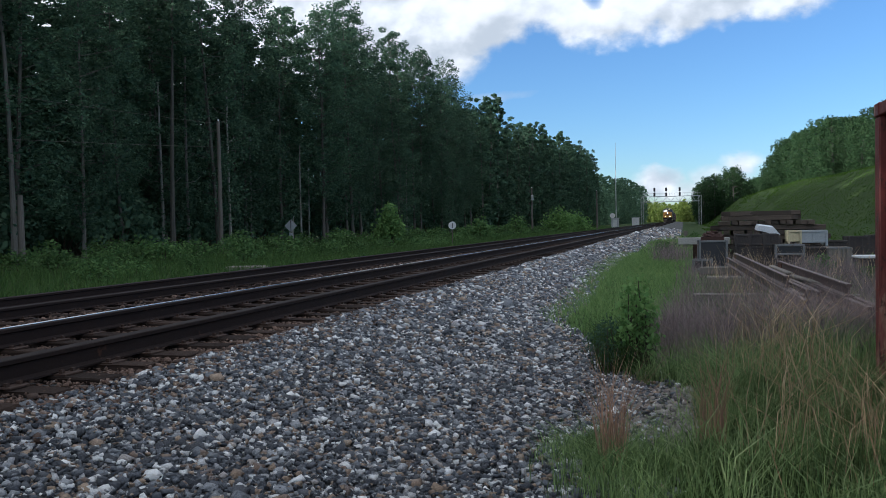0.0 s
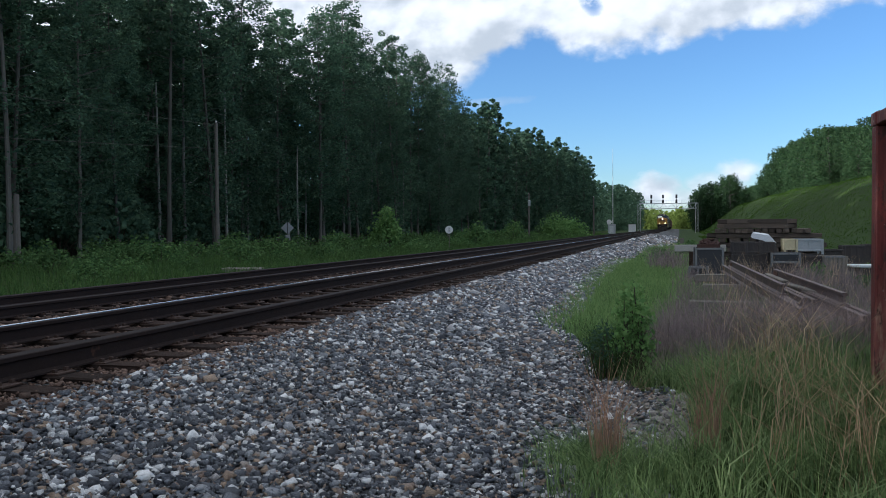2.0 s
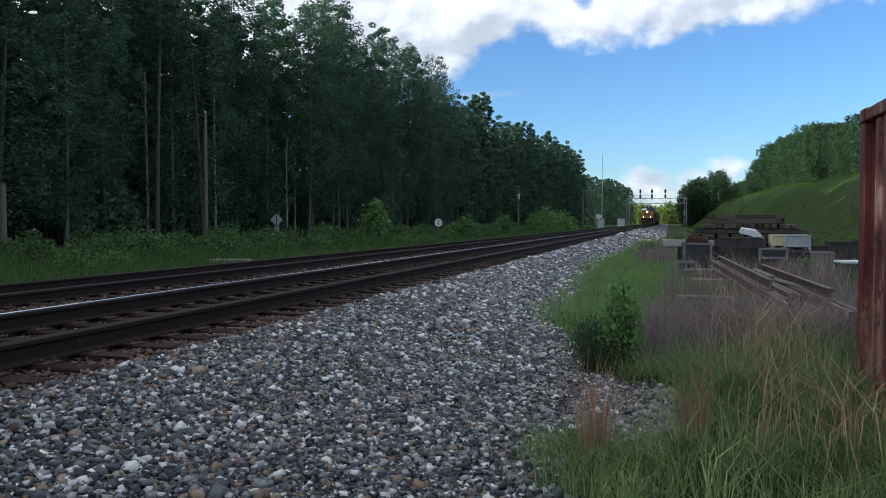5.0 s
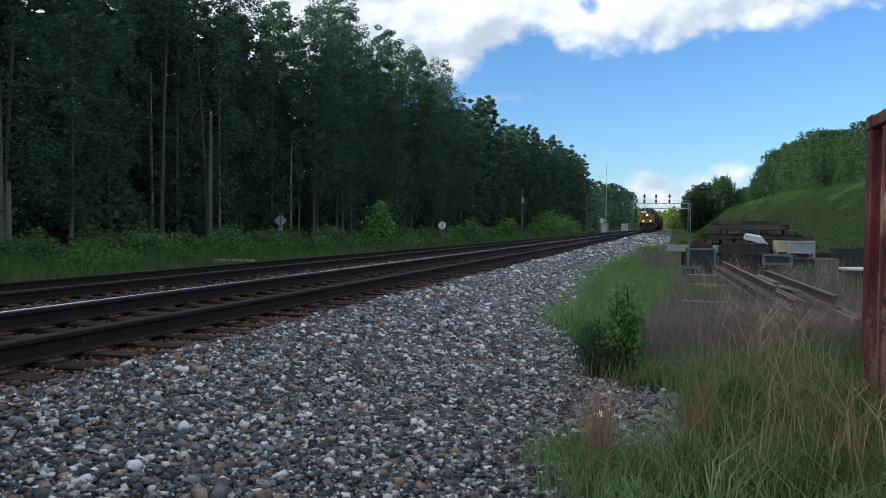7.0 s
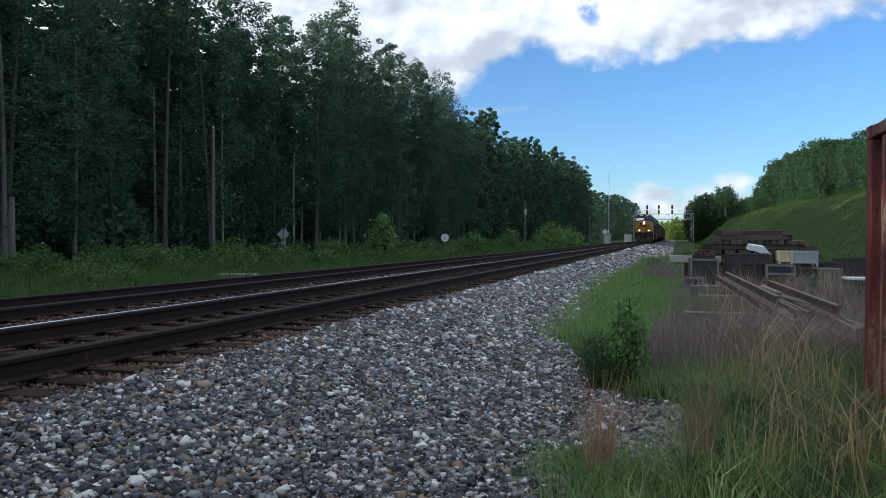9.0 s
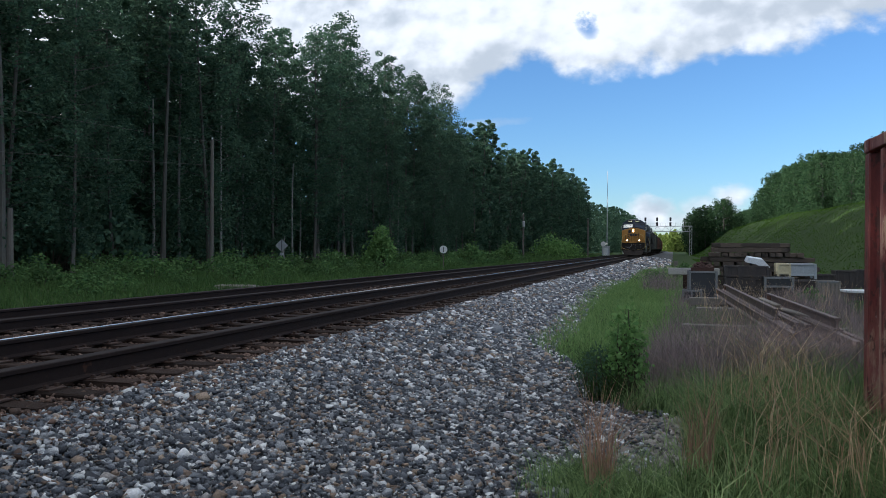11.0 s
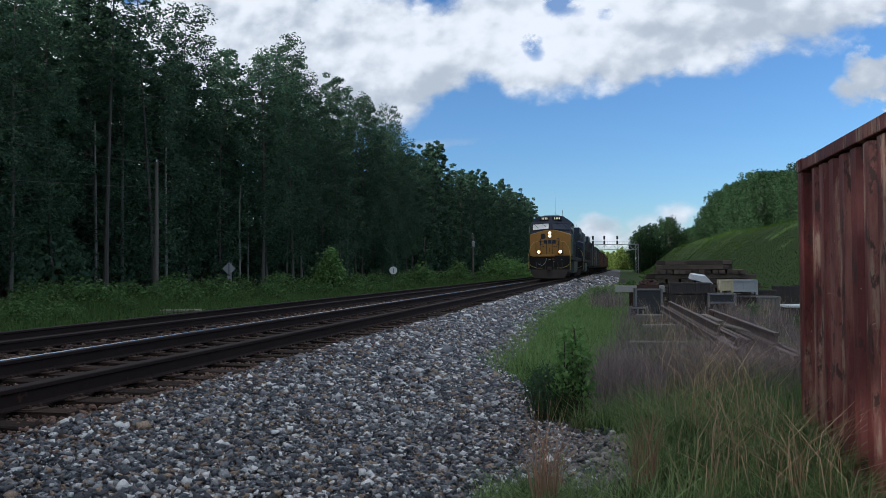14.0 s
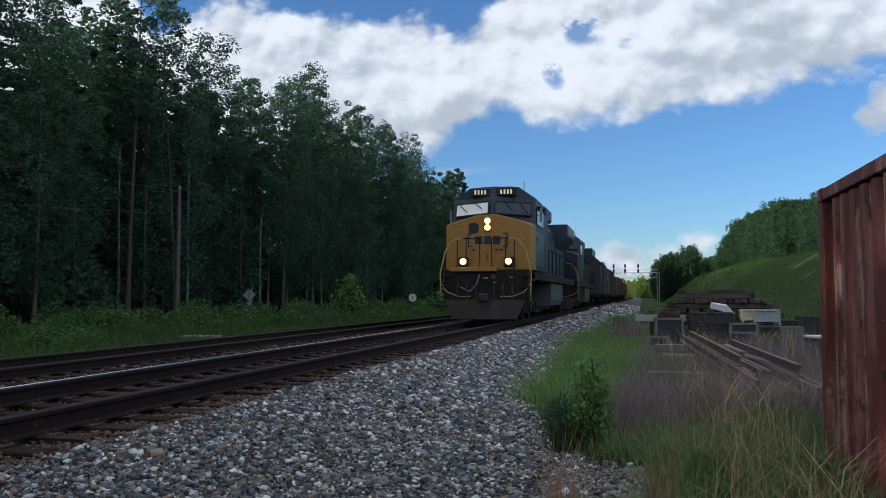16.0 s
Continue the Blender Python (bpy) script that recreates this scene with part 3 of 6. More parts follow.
def tree_meshes(seed, height, crown_from, spread, clumps, per, leaf, bark=M_BARK, leaves=M_LEAF, trunk_r=0.2, shape=1.0):
    rng = np.random.default_rng(seed)
    bm = B()
    rings, lean = [], rng.normal(size=2) * 0.25
    for k in range(9):
        t = k / 8
        r = trunk_r * (1 - 0.9 * t) * (1.25 if k == 0 else 1)
        cx, cy = lean[0] * t + 0.12 * math.sin(3 * t + seed), lean[1] * t + 0.12 * math.cos(4 * t + seed)
        rings.append([(cx + r * math.cos(q * math.pi / 4), cy + r * math.sin(q * math.pi / 4), height * 0.97 * t) for q in range(8)])
    loft(bm, rings)
    cen, rad = [], []
    for k in range(clumps):
        t = (k + rng.uniform(0, 1)) / clumps
        z = height * (crown_from + (1 - crown_from) * t)
        prof = min(1.0, 0.45 + 1.5 * t) * math.sqrt(max(0.0, 1 - max(0.0, (t - 0.45) / 0.57) ** (2.4 / shape)))
        prof = max(0.13, prof)
        ang = k * 2.4 + rng.uniform(-0.5, 0.5)
        z -= (0.5 + 0.5 * math.sin(2 * ang + seed)) * 0.09 * height * t * rng.uniform(0.4, 1.0)
        d = spread * prof * rng.uniform(0.35, 1.0)
        base = Vector((lean[0] * z / height, lean[1] * z / height, z - d * rng.uniform(0.15, 0.6)))
        tip = Vector((base.x + d * math.cos(ang), base.y + d * math.sin(ang), z))
        if k % 2 == 0:
            rod(bm, base, tip, 0.045 * trunk_r / 0.2, 4, 0.012)
        cen.append(tuple(tip))
        rad.append(rng.uniform(0.6, 1.15) * spread * (0.34 - 0.13 * t))
    v, f = leaf_cloud(cen, rad, per, leaf, rng)
    return mesh_of("trunk", bm, bark), raw_mesh("crown", v, f, leaves)


def join_wood(name, items, label, leaves):
    """Trees too far in to tell apart, joined: a mesh of leaves with the trunks in it."""
    vs, fs, base = [], [], 0
    for (trunk, crown), m in items:
        for me in (crown,):
            v = np.empty(len(me.vertices) * 3, dtype=np.float32)
            me.vertices.foreach_get("co", v)
            r = np.array(m.to_3x3())
            v = v.reshape(-1, 3) @ r.T + np.array(m.translation)
            vs.append(v)
            fs.append(np.arange(len(v)).reshape(-1, 4) + base)
            base += len(v)
    return tagged(new(name, raw_mesh(name, np.concatenate(vs), np.concatenate(fs), leaves)), label, "wood", kind="stuff")


def plant(name, meshes, m, label, category, group=""):
    ob = tagged(new(name), label, category, group)
    ob.matrix_basis = m
    for nm, me in zip(("trunk", "crown"), meshes):
        c = new(nm, me)
        c.parent = ob
    return ob


def shrub_meshes(seed, h, r, clumps, per, leaf, mat=M_SHRUB, fat=0.0):
    rng = np.random.default_rng(seed)
    bm = B()
    cen, rad = [], []
    for k in range(clumps):
        ang, t = k * 2.4, (k + 0.5) / clumps
        d = r * math.sqrt(t) * rng.uniform(0.6, 1.0) * 0.75
        z = h * (0.10 + 0.80 * (1 - t * 0.75) * rng.uniform(0.35, 1.0))
        tip = Vector((d * math.cos(ang), d * math.sin(ang), z))
        if k % 2 == 0:
            rod(bm, (0.1 * math.cos(ang), 0.1 * math.sin(ang), 0), tip, 0.012 * h, 4, 0.004)
        cen.append(tuple(tip))
        rad.append(fat or rng.uniform(0.25, 0.4) * max(r, h * 0.5))
    v, f = leaf_cloud(cen, rad, per, leaf, rng)
    v[:, 2] = np.maximum(v[:, 2], 0.02)
    return mesh_of("stem", bm, M_STEM), raw_mesh("foliage", v, f, mat)


WOOD_LABEL = "tall green broadleaf tree with pale trunk, edge of wood"


def build_forest():
    rng = random.Random(5)
    tall = [tree_meshes(10 + i, 23.0, (0.04, 0.20, 0.10)[i % 3], 2.1 + 0.35 * (i % 3), 135, 92, 0.165, shape=1.25, trunk_r=0.115) for i in range(6)]
    mid = [tree_meshes(25 + i, 23.0, 0.10, 2.5, 80, 60, 0.32, shape=1.25, trunk_r=0.11) for i in range(3)]
    loose = [tree_meshes(20 + i, 25.0, 0.55, 2.6, 44, 60, 0.24, shape=0.8, trunk_r=0.14) for i in range(2)]
    back = [tree_meshes(30 + i, 23.0, 0.03, 2.9, 80, 36, 0.55, shape=1.2, trunk_r=0.13) for i in range(3)]
    far = [tree_meshes(40 + i, 23.0, 0.03, 2.1, 84, 44, 0.40, shape=1.5, trunk_r=0.12) for i in range(4)]
    deep = []
    # the first trees stand out of view, added to shade the foreground
    y = -10.0
    while y < 285:
        near = 24 < y < 130
        rows = ((0, tall if near else far if y > 100 else back), (-3.6, mid if near else far if y > 100 else back), (-8, back), (-13, back), (-19, back), (-25, back))[:6 if 10 < y < 75 else 3]
        for row, (dx, protos) in enumerate(rows):
            x = -33.0 + 0.012 * y + dx + rng.uniform(-1.6, 1.6)
            s = rng.uniform(0.82, 1.08) * (0.95 + 0.0005 * y) * (1.0, 0.96, 0.88, 0.86, 0.86, 0.84)[row] * (0.95 if 122 < y < 200 else 1.0)
            yy = y + rng.uniform(-1.4, 1.4) + (1.9 if row % 2 else 0)
            m = (pose(x, yy, ground_z(x, yy) - 0.05, rng.uniform(-1.5, 1.5), rng.uniform(-1.5, 1.5), rng.uniform(0, 360))
                 @ Matrix.Diagonal((s * rng.uniform(1.1, 1.5), s * rng.uniform(1.1, 1.5), s, 1)))
            kind = rng.choice(protos)
            if near and row == 0 and rng.random() < 0.16:
                kind = rng.choice(loose)
            if row < 2:
                plant("tree", kind, m, WOOD_LABEL, "tree", "trees of the wood beside the tracks")
            else:
                deep.append((kind, m))
        y += 3.5 if y < 130 else 3.9
    thick = [shrub_meshes(80 + i, 6.0, 3.2, 30, 20, 0.6, M_LEAF) for i in range(2)]
    y = 0.0
    while y < 200:
        x = -41 + 0.012 * y + rng.uniform(-2, 2)
        s = rng.uniform(0.9, 1.3)
        deep.append((rng.choice(thick), pose(x, y, 0.2, 0, 0, rng.uniform(0, 360)) @ Matrix.Diagonal((s, s, s, 1))))
        y += 2.4
    join_wood("wood_interior", deep, "dense dark green interior of the wood", M_LEAF)
    # the wood goes on towards the signal bridge
    deep = []
    y = 290.0
    while y < 450:
        for dx in (0, -7):
            x = -30.5 + 0.07 * (y - 290) + dx + rng.uniform(-2, 2)
            s = rng.uniform(0.78, 0.90)
            deep.append((rng.choice(back), pose(x, y + rng.uniform(-2, 2), 0, 0, 0, rng.uniform(0, 360)) @ Matrix.Diagonal((s * 1.3, s * 1.3, s, 1))))
        y += 9.0
    join_wood("distant_wood", deep, "distant green wood beside the tracks", M_LEAF)


build_forest()


def build_pale_trunks():
    """Bare pale trunks that stand out before the dark wood."""
    rng = random.Random(44)
    for x, y, top, r, broken in ((-32.9, 49.9, 13.5, 0.12, 0), (-33.6, 47.8, 11.5, 0.10, 0), (-32.6, 54.7, 12.0, 0.11, 0), (-33.2, 59.2, 9.4, 0.10, 0), (-31.4, 64.3, 8.6, 0.09, 1), (-33.0, 69.4, 8.0, 0.09, 0),
                                 (-32.6, 85.5, 14.5, 0.13, 0), (-31.6, 63.2, 2.4, 0.10, 1), (-31.8, 94.0, 9.0, 0.10, 0)):
        g = ground_z(x, y)
        ob = tagged(new("dead_tree"), "broken pale snag at the edge of the wood" if broken else "slender bare pale trunk at the edge of the wood", "tree", "pale trunks at the wood")
        ob.location = (x, y, g - 0.05)
        bm = B()
        rings, a0 = [], rng.uniform(0, 6)
        for k in range(10):
            t = k / 9
            rr = r * (1 - 0.45 * t) * (1.3 if k == 0 else 1)
            cx, cy = 0.10 * math.sin(2.6 * t + a0) + 0.16 * t * math.sin(a0), 0.10 * math.cos(3.1 * t + a0)
            rings.append([(cx + rr * math.cos(q * math.pi / 4), cy + rr * math.sin(q * math.pi / 4), (top - g) * t + (0.25 * math.cos(q * math.pi / 4) if broken and k == 9 else 0)) for q in range(8)])
        loft(bm, rings)
        part("trunk", bm, M_PALEBARK, ob)
        for k in range(0 if broken else 5):
            z, an, ln = (top - g) * rng.uniform(0.35, 0.95), rng.uniform(0, 6.28), rng.uniform(0.5, 1.4)
            bm = B()
            tube(bm, [(0.1 * math.cos(an), 0.1 * math.sin(an), z), (ln * 0.6 * math.cos(an), ln * 0.6 * math.sin(an), z + 0.1), (ln * math.cos(an), ln * math.sin(an), z + ln * 0.45)], 0.022)
            part("branch", bm, M_PALEBARK, ob)


def build_other_trees():
    rng = random.Random(9)
    rnd = [tree_meshes(50 + i, 14.0, 0.06, 4.2, 90, 56, 0.38, leaves=M_LEAF_BANK, shape=1.1) for i in range(3)]
    far = [tree_meshes(60 + i, 14.0, 0.02, 4.4, 40, 18, 1.3, leaves=M_LEAF_FAR, shape=0.75) for i in range(2)]
    # on top of the bank
    y = 84.0
    deep = []
    while y < 420:
        for dx in (0, 5.5, 12):
            x = 30 + dx + rng.uniform(-2.5, 2.5)
            s = rng.uniform(0.84, 1.06) * (0.70 + 0.18 * step(110, 170, y) + 0.28 * step(160, 230, y) - 0.42 * step(272, 330, y))
            yy = y + rng.uniform(-2, 2)
            if dx == 12:
                deep.append((rng.choice(rnd), pose(x, yy, ground_z(x, yy) - 0.1, 0, 0, rng.uniform(0, 360)) @ Matrix.Diagonal((s, s, s, 1))))
                continue
            plant("tree", rng.choice(rnd), pose(x, yy, ground_z(x, yy) - 0.1, 0, 0, rng.uniform(0, 360)) @ Matrix.Diagonal((s, s, s, 1)),
                  "rounded green broadleaf tree on top of the grassy bank", "tree", "trees on the bank")
        y += 7.0
    join_wood("bank_wood", deep, "green wood behind the trees on the bank", M_LEAF_BANK)
    deep = []
    # past the signal bridge, right of the tracks
    for k in range(26):
        x, yy = 5.5 + rng.uniform(0, 1) * 20, rng.uniform(262, 330)
        x = max(x, 4.5 + (yy - 262) * 0.02)
        top = 11.5 + 7.5 * math.exp(-((x - 12) / 5.0) ** 2) + 2.0 * step(16, 25, x)
        s = rng.uniform(0.85, 1.02) * top / 14.0
        plant("tree", rng.choice(rnd), pose(x, yy, 0, 0, 0, rng.uniform(0, 360)) @ Matrix.Diagonal((s, s, s, 1)),
              "rounded dark green tree past the signal bridge", "tree", "trees past the signal bridge")
    # sunny wood at the far end of the straight
    for k in range(34):
        x, yy = -34 + k * 1.7 + rng.uniform(-1, 1), rng.uniform(570, 640)
        s = rng.uniform(0.8, 1.12)
        deep.append((rng.choice(far), pose(x, yy, 0, 0, 0, rng.uniform(0, 360)) @ Matrix.Diagonal((s, s, s, 1))))
    join_wood("sunlit_wood", deep, "sunlit yellow-green wood at the far end of the tracks", M_LEAF_FAR)


build_pale_trunks()
build_other_trees()


def plant_shrub(meshes, m, label, group="", name="shrub"):
    ob = tagged(new(name), label, "shrub", group)
    ob.matrix_basis = m
    for nm, me in zip(("stem", "foliage"), meshes):
        c = new(nm, me)
        c.parent = ob
    return ob


def build_shrubs():
    rng = random.Random(12)
    low = [shrub_meshes(70 + i, 1.3, 1.2, 22, 22, 0.15) for i in range(4)]
    under = [shrub_meshes(80 + i, 4.6, 2.6, 28, 26, 0.34, M_LEAF) for i in range(3)]
    y = 12.0
    while y < 190:
        for x0, w, h0 in ((-18.5, 2.0, 0.62), (-22.0, 2.2, 0.80), (-26.0, 2.5, 0.90)):
            x, yy = x0 + rng.uniform(-w, w), y + rng.uniform(-1.5, 1.5)
            s = h0 * rng.uniform(0.65, 1.35)
            plant_shrub(rng.choice(low), pose(x, yy, ground_z(x, yy) - 0.03, 0, 0, rng.uniform(0, 360)) @ Matrix.Diagonal((s * 1.25, s * 1.25, s, 1)),
                        "low leafy green shrub on the verge before the wood", "shrubs along the wood")
        y += 2.3 if y < 80 else 4.2
    y = 8.0
    while y < 290:
        x = -36.0 + 0.012 * y + rng.uniform(-3.0, 2.5)
        s = rng.uniform(0.6, 1.2)
        plant_shrub(rng.choice(under), pose(x, y, ground_z(x, y) - 0.05, 0, 0, rng.uniform(0, 360)) @ Matrix.Diagonal((s, s, s, 1)),
                    "dark green undergrowth at the foot of the trees", "undergrowth of the wood", "undergrowth")
        y += 1.9 if y < 60 else 2.8 if y < 130 else 5.0
    big = shrub_meshes(90, 3.5, 1.5, 60, 40, 0.20, M_BUSH, fat=0.55)
    plant_shrub(big, pose(-20, 55, 0.05, 0, 0, 20), "bushy young green tree standing alone on the verge")
    plant_shrub(shrub_meshes(91, 3.6, 3.6, 50, 36, 0.32, M_BUSH), pose(-18.5, 128, 0.05), "broad rounded green bush beside the far track")
    plant_shrub(shrub_meshes(92, 3.4, 3.2, 46, 36, 0.32, M_BUSH), pose(-17.5, 140, 0.05), "broad green bush beside the far track")
    plant_shrub(shrub_meshes(93, 2.2, 1.8, 34, 30, 0.22), pose(-17.6, 72, 0.05), "leafy green bush near the round sign")
    plant_shrub(shrub_meshes(94, 2.6, 2.2, 34, 30, 0.24), pose(-19.0, 96, 0.05), "leafy green bush on the verge")
    # the small bush by the shoulder
    plant_shrub(shrub_meshes(95, 1.20, 0.33, 74, 14, 0.062, M_BUSH, fat=0.13), pose(-0.50, 9.1, 0.0), "small bright green bush at the edge of the stones")
    plant_shrub(shrub_meshes(96, 0.66, 0.34, 30, 26, 0.03, M_LEAF, fat=0.14), pose(-0.80, 9.0, 0.0), "dark low weed clump beside the small bush")
    for x, yy, s in ((1.2, 14, 0.35), (0.6, 12, 0.3), (3.6, 24.5, 0.5), (4.4, 22, 0.4), (4.0, 18, 0.4), (5.2, 26, 0.5), (-0.9, 42, 0.6), (0.2, 48, 0.6), (1.5, 52, 0.7), (4.5, 56, 0.9), (0.8, 60, 0.7)):
        plant_shrub(rng.choice(low), pose(x, yy, ground_z(x, yy) - 0.02, 0, 0, rng.uniform(0, 360)) @ Matrix.Diagonal((s, s, s, 1)), "leafy green weed in the material yard", "weeds in the yard")


build_shrubs()


# ---- poles, signs, wires ----
def build_pole(x, y, top, r=0.14, label="weathered grey wooden utility pole", box_at=None):
    g = ground_z(x, y)
    p = tagged(new("utility_pole"), label, "utility pole")
    p.location = (x, y, g)
    bm = B()
    rod(bm, (0, 0, -0.1), (0, 0, top - g), r, 12, r * 0.72)
    part("shaft", bm, M_POLE, p)
    if top > 4:
        bm = B()
        rod(bm, (0, 0, top - g), (0, 0, top - g + 0.12), 0.05, 8)
        part("insulator", bm, M_WHITE, p, "pale pole-top insulator")
    if box_at:
        bm = B()
        box(bm, (0.1, -0.25, box_at), (0.35, 0.35, 0.8), bevel=0.05)
        part("transformer", bm, M_GALV, p)
    return p


def wire(p0, p1, sag, label):
    bm = B()
    p0, p1 = Vector(p0), Vector(p1)
    pts = [p0.lerp(p1, k / 24) - Vector((0, 0, 4 * sag * (k / 24) * (1 - k / 24))) for k in range(25)]
    loft(bm, [[p + Vector((0.009 * math.cos(q * math.pi / 2), 0, 0.009 * math.sin(q * math.pi / 2))) for q in range(4)] for p in pts])
    tagged(part("overhead_wire", bm, M_POLE), label, "wire")


def build_slab():
    bm = B()
    box(bm, (0, 0, 0.09), (1.5, 0.8, 0.18), bevel=0.03)
    ob = tagged(part("concrete_slab", bm, M_OLDWOOD), "low grey concrete slab in the grass beside the track", "slab")
    ob.matrix_basis = pose(-15.6, 27.4, ground_z(-15.6, 27.4), 0, 0, 8)


def build_line_side():
    build_pole(-28, 46, 8.35)
    build_pole(-28, 4, 7.6)
    wire((-28, 46, 8.2), (-28, 4, 7.45), 0.35, "thin overhead wire between two poles")
    wire((-28, 46, 6.73), (-28, 4, 4.4), 0.15, "lower overhead wire between two poles")
    build_pole(-29, 30.7, 3.3, 0.17, "broken stump of a wooden pole at the wood")
    build_pole(-14.85, 150, 7.1, 0.16, "slender grey pole beside the far track")
    build_pole(-21.3, 120, 6.7, 0.16, "wooden pole with a pale box near its top", box_at=5.2)
    # diamond sign seen from the back
    s = tagged(new("diamond_sign"), "grey metal diamond-shaped sign seen from the back", "sign")
    s.matrix_basis = pose(-25, 49.7, ground_z(-25, 49.7), 0, 0, 20)
    bm = B()
    box(bm, (0, 0, 0.85), (0.10, 0.06, 1.9))
    part("post", bm, M_POLE, s)
    bm = B()
    box(bm, (0, -0.05, 1.62), (0.60, 0.02, 0.60), rot=Matrix.Rotation(radians(45), 3, "Y"), bevel=0.006)
    part("plate", bm, M_SIGNBACK, s, "bare grey metal back of the plate")
    bm = B()
    box(bm, (0, -0.07, 1.62), (0.045, 0.02, 0.8))
    part("bracket", bm, M_BINGREY, s)
    bm = B()
    box(bm, (0, -0.05, 0.98), (0.26, 0.02, 0.34), bevel=0.006)
    part("lower_plate", bm, M_SIGNBACK, s, "small grey plate under the diamond")
    build_slab()
    # round white sign
    s = tagged(new("round_sign"), "round white sign on a thin post beside the tracks", "sign")
    s.matrix_basis = pose(-16, 57.3, ground_z(-16, 57.3), 0, 0, 15)
    bm = B()
    rod(bm, (0, 0, -0.05), (0, 0, 1.7), 0.03, 8)
    part("post", bm, M_POLE, s)
    bm = B()
    rod(bm, (0, -0.03, 1.50), (0, -0.05, 1.50), 0.28, 24)
    part("plate", bm, M_WHITE, s)
    bm = B()
    box(bm, (0, -0.054, 1.50), (0.05, 0.006, 0.34))
    part("mark", bm, M_BLACK, s)
    # radio mast, sheds and dish by the signal bridge
    ms = tagged(new("radio_mast"), "tall thin grey radio mast beside the equipment hut", "mast")
    ms.location = (-13.75, 180, ground_z(-13.75, 180))
    bm = B()
    rod(bm, (0, 0, -0.1), (0, 0, 9), 0.11, 8, 0.08)
    rod(bm, (0, 0, 9), (0, 0, 18.4), 0.07, 8, 0.03)
    part("shaft", bm, M_GALV, ms)
    for x, y, w, h, nm in ((-13.9, 179, 1.5, 2.2, "equipment_hut"), (-11.9, 221, 1.8, 2.1, "equipment_hut")):
        h0 = tagged(new(nm), "small pale metal signal equipment hut beside the tracks", "hut", "signal huts")
        h0.location = (x, y, ground_z(x, y) - 0.05)
        bm = B()
        box(bm, (0, 0, h / 2), (w, 1.8, h), bevel=0.02)
        part("body", bm, M_GALV if y < 200 else M_WHITE, h0)
        bm = B()
        box(bm, (0, 0, h + 0.05), (w + 0.16, 2.0, 0.10), bevel=0.02)
        part("roof", bm, M_GALV, h0)
        bm = B()
        box(bm, (0, -0.91, h * 0.47), (w * 0.55, 0.03, h * 0.82), bevel=0.006)
        d = part("door", bm, M_WHITE, h0)
        bm = B()
        box(bm, (w * 0.2, -0.94, h * 0.45), (0.05, 0.04, 0.2))
        part("handle", bm, M_BLACK, d)
    s = tagged(new("round_sign"), "round white disc on a post by the hut", "sign")
    s.location = (-14.2, 176, ground_z(-14.2, 176))
    bm = B()
    rod(bm, (0, 0, -0.05), (0, 0, 3.0), 0.05, 8)
    part("post", bm, M_GALV, s)
    bm = B()
    rod(bm, (0, -0.06, 2.75), (0, -0.09, 2.75), 0.52, 24)
    part("plate", bm, M_WHITE, s)


build_line_side()


def build_gantry():
    g = tagged(new("signal_bridge"), "pale steel signal bridge over the tracks with black signals", "signal bridge")
    g.location = (0, 245, 0.3)
    xl, xr, zb, zt = -11.25, 4.7, 6.6, 8.1
    for x in (xl, xr):
        bm = B()
        for dx in (-0.35, 0.35):
            rod(bm, (x + dx, 0, -0.4), (x + dx, 0, zt), 0.10, 6)
        for k in range(9):
            z = 0.2 + k * 0.9
            rod(bm, (x - 0.35, 0, z), (x + 0.35, 0, z + 0.9), 0.05, 4)
        part("post", bm, M_GALV, g)
    bm = B()
    for z in (zb, zt):
        for y in (-0.5, 0.5):
            rod(bm, (xl, y, z), (xr, y, z), 0.09, 6)
    part("beam", bm, M_GALV, g)
    n = 14
    for y in (-0.5, 0.5):
        bm = B()
        for k in range(n):
            x0, x1 = xl + (xr - xl) * k / n, xl + (xr - xl) * (k + 1) / n
            a0, b0 = (zb, zt) if k % 2 else (zt, zb)
            rod(bm, (x0, y, a0), (x1, y, b0), 0.05, 4)
        part("lattice", bm, M_GALV, g)
    bm = B()
    for k in range(24):
        x0 = xl + (xr - xl) * k / 23
        rod(bm, (x0, -0.6, zt), (x0, -0.6, zt + 0.9), 0.025, 4)
    rod(bm, (xl, -0.6, zt + 0.9), (xr, -0.6, zt + 0.9), 0.03, 4)
    part("railing", bm, M_GALV, g)
    for x in (-7.8, -4.55, -0.85):
        bm = B()
        rod(bm, (x, -0.7, zb), (x, -0.7, zt + 2.6), 0.06, 6)
        sg = part("signal_mast", bm, M_GALV, g)
        for z in (zt + 0.55, zt + 1.95):
            bm = B()
            box(bm, (x, -0.85, z), (0.55, 0.22, 1.05), bevel=0.05)
            part("signal_head", bm, M_BLACK, sg, "black signal head, unlit towards the camera")


build_gantry()


# ---- train ----
TRAIN_Y0, SPEED = 311.9, 17.7
WHEEL_R = 0.53
ROLLING = []


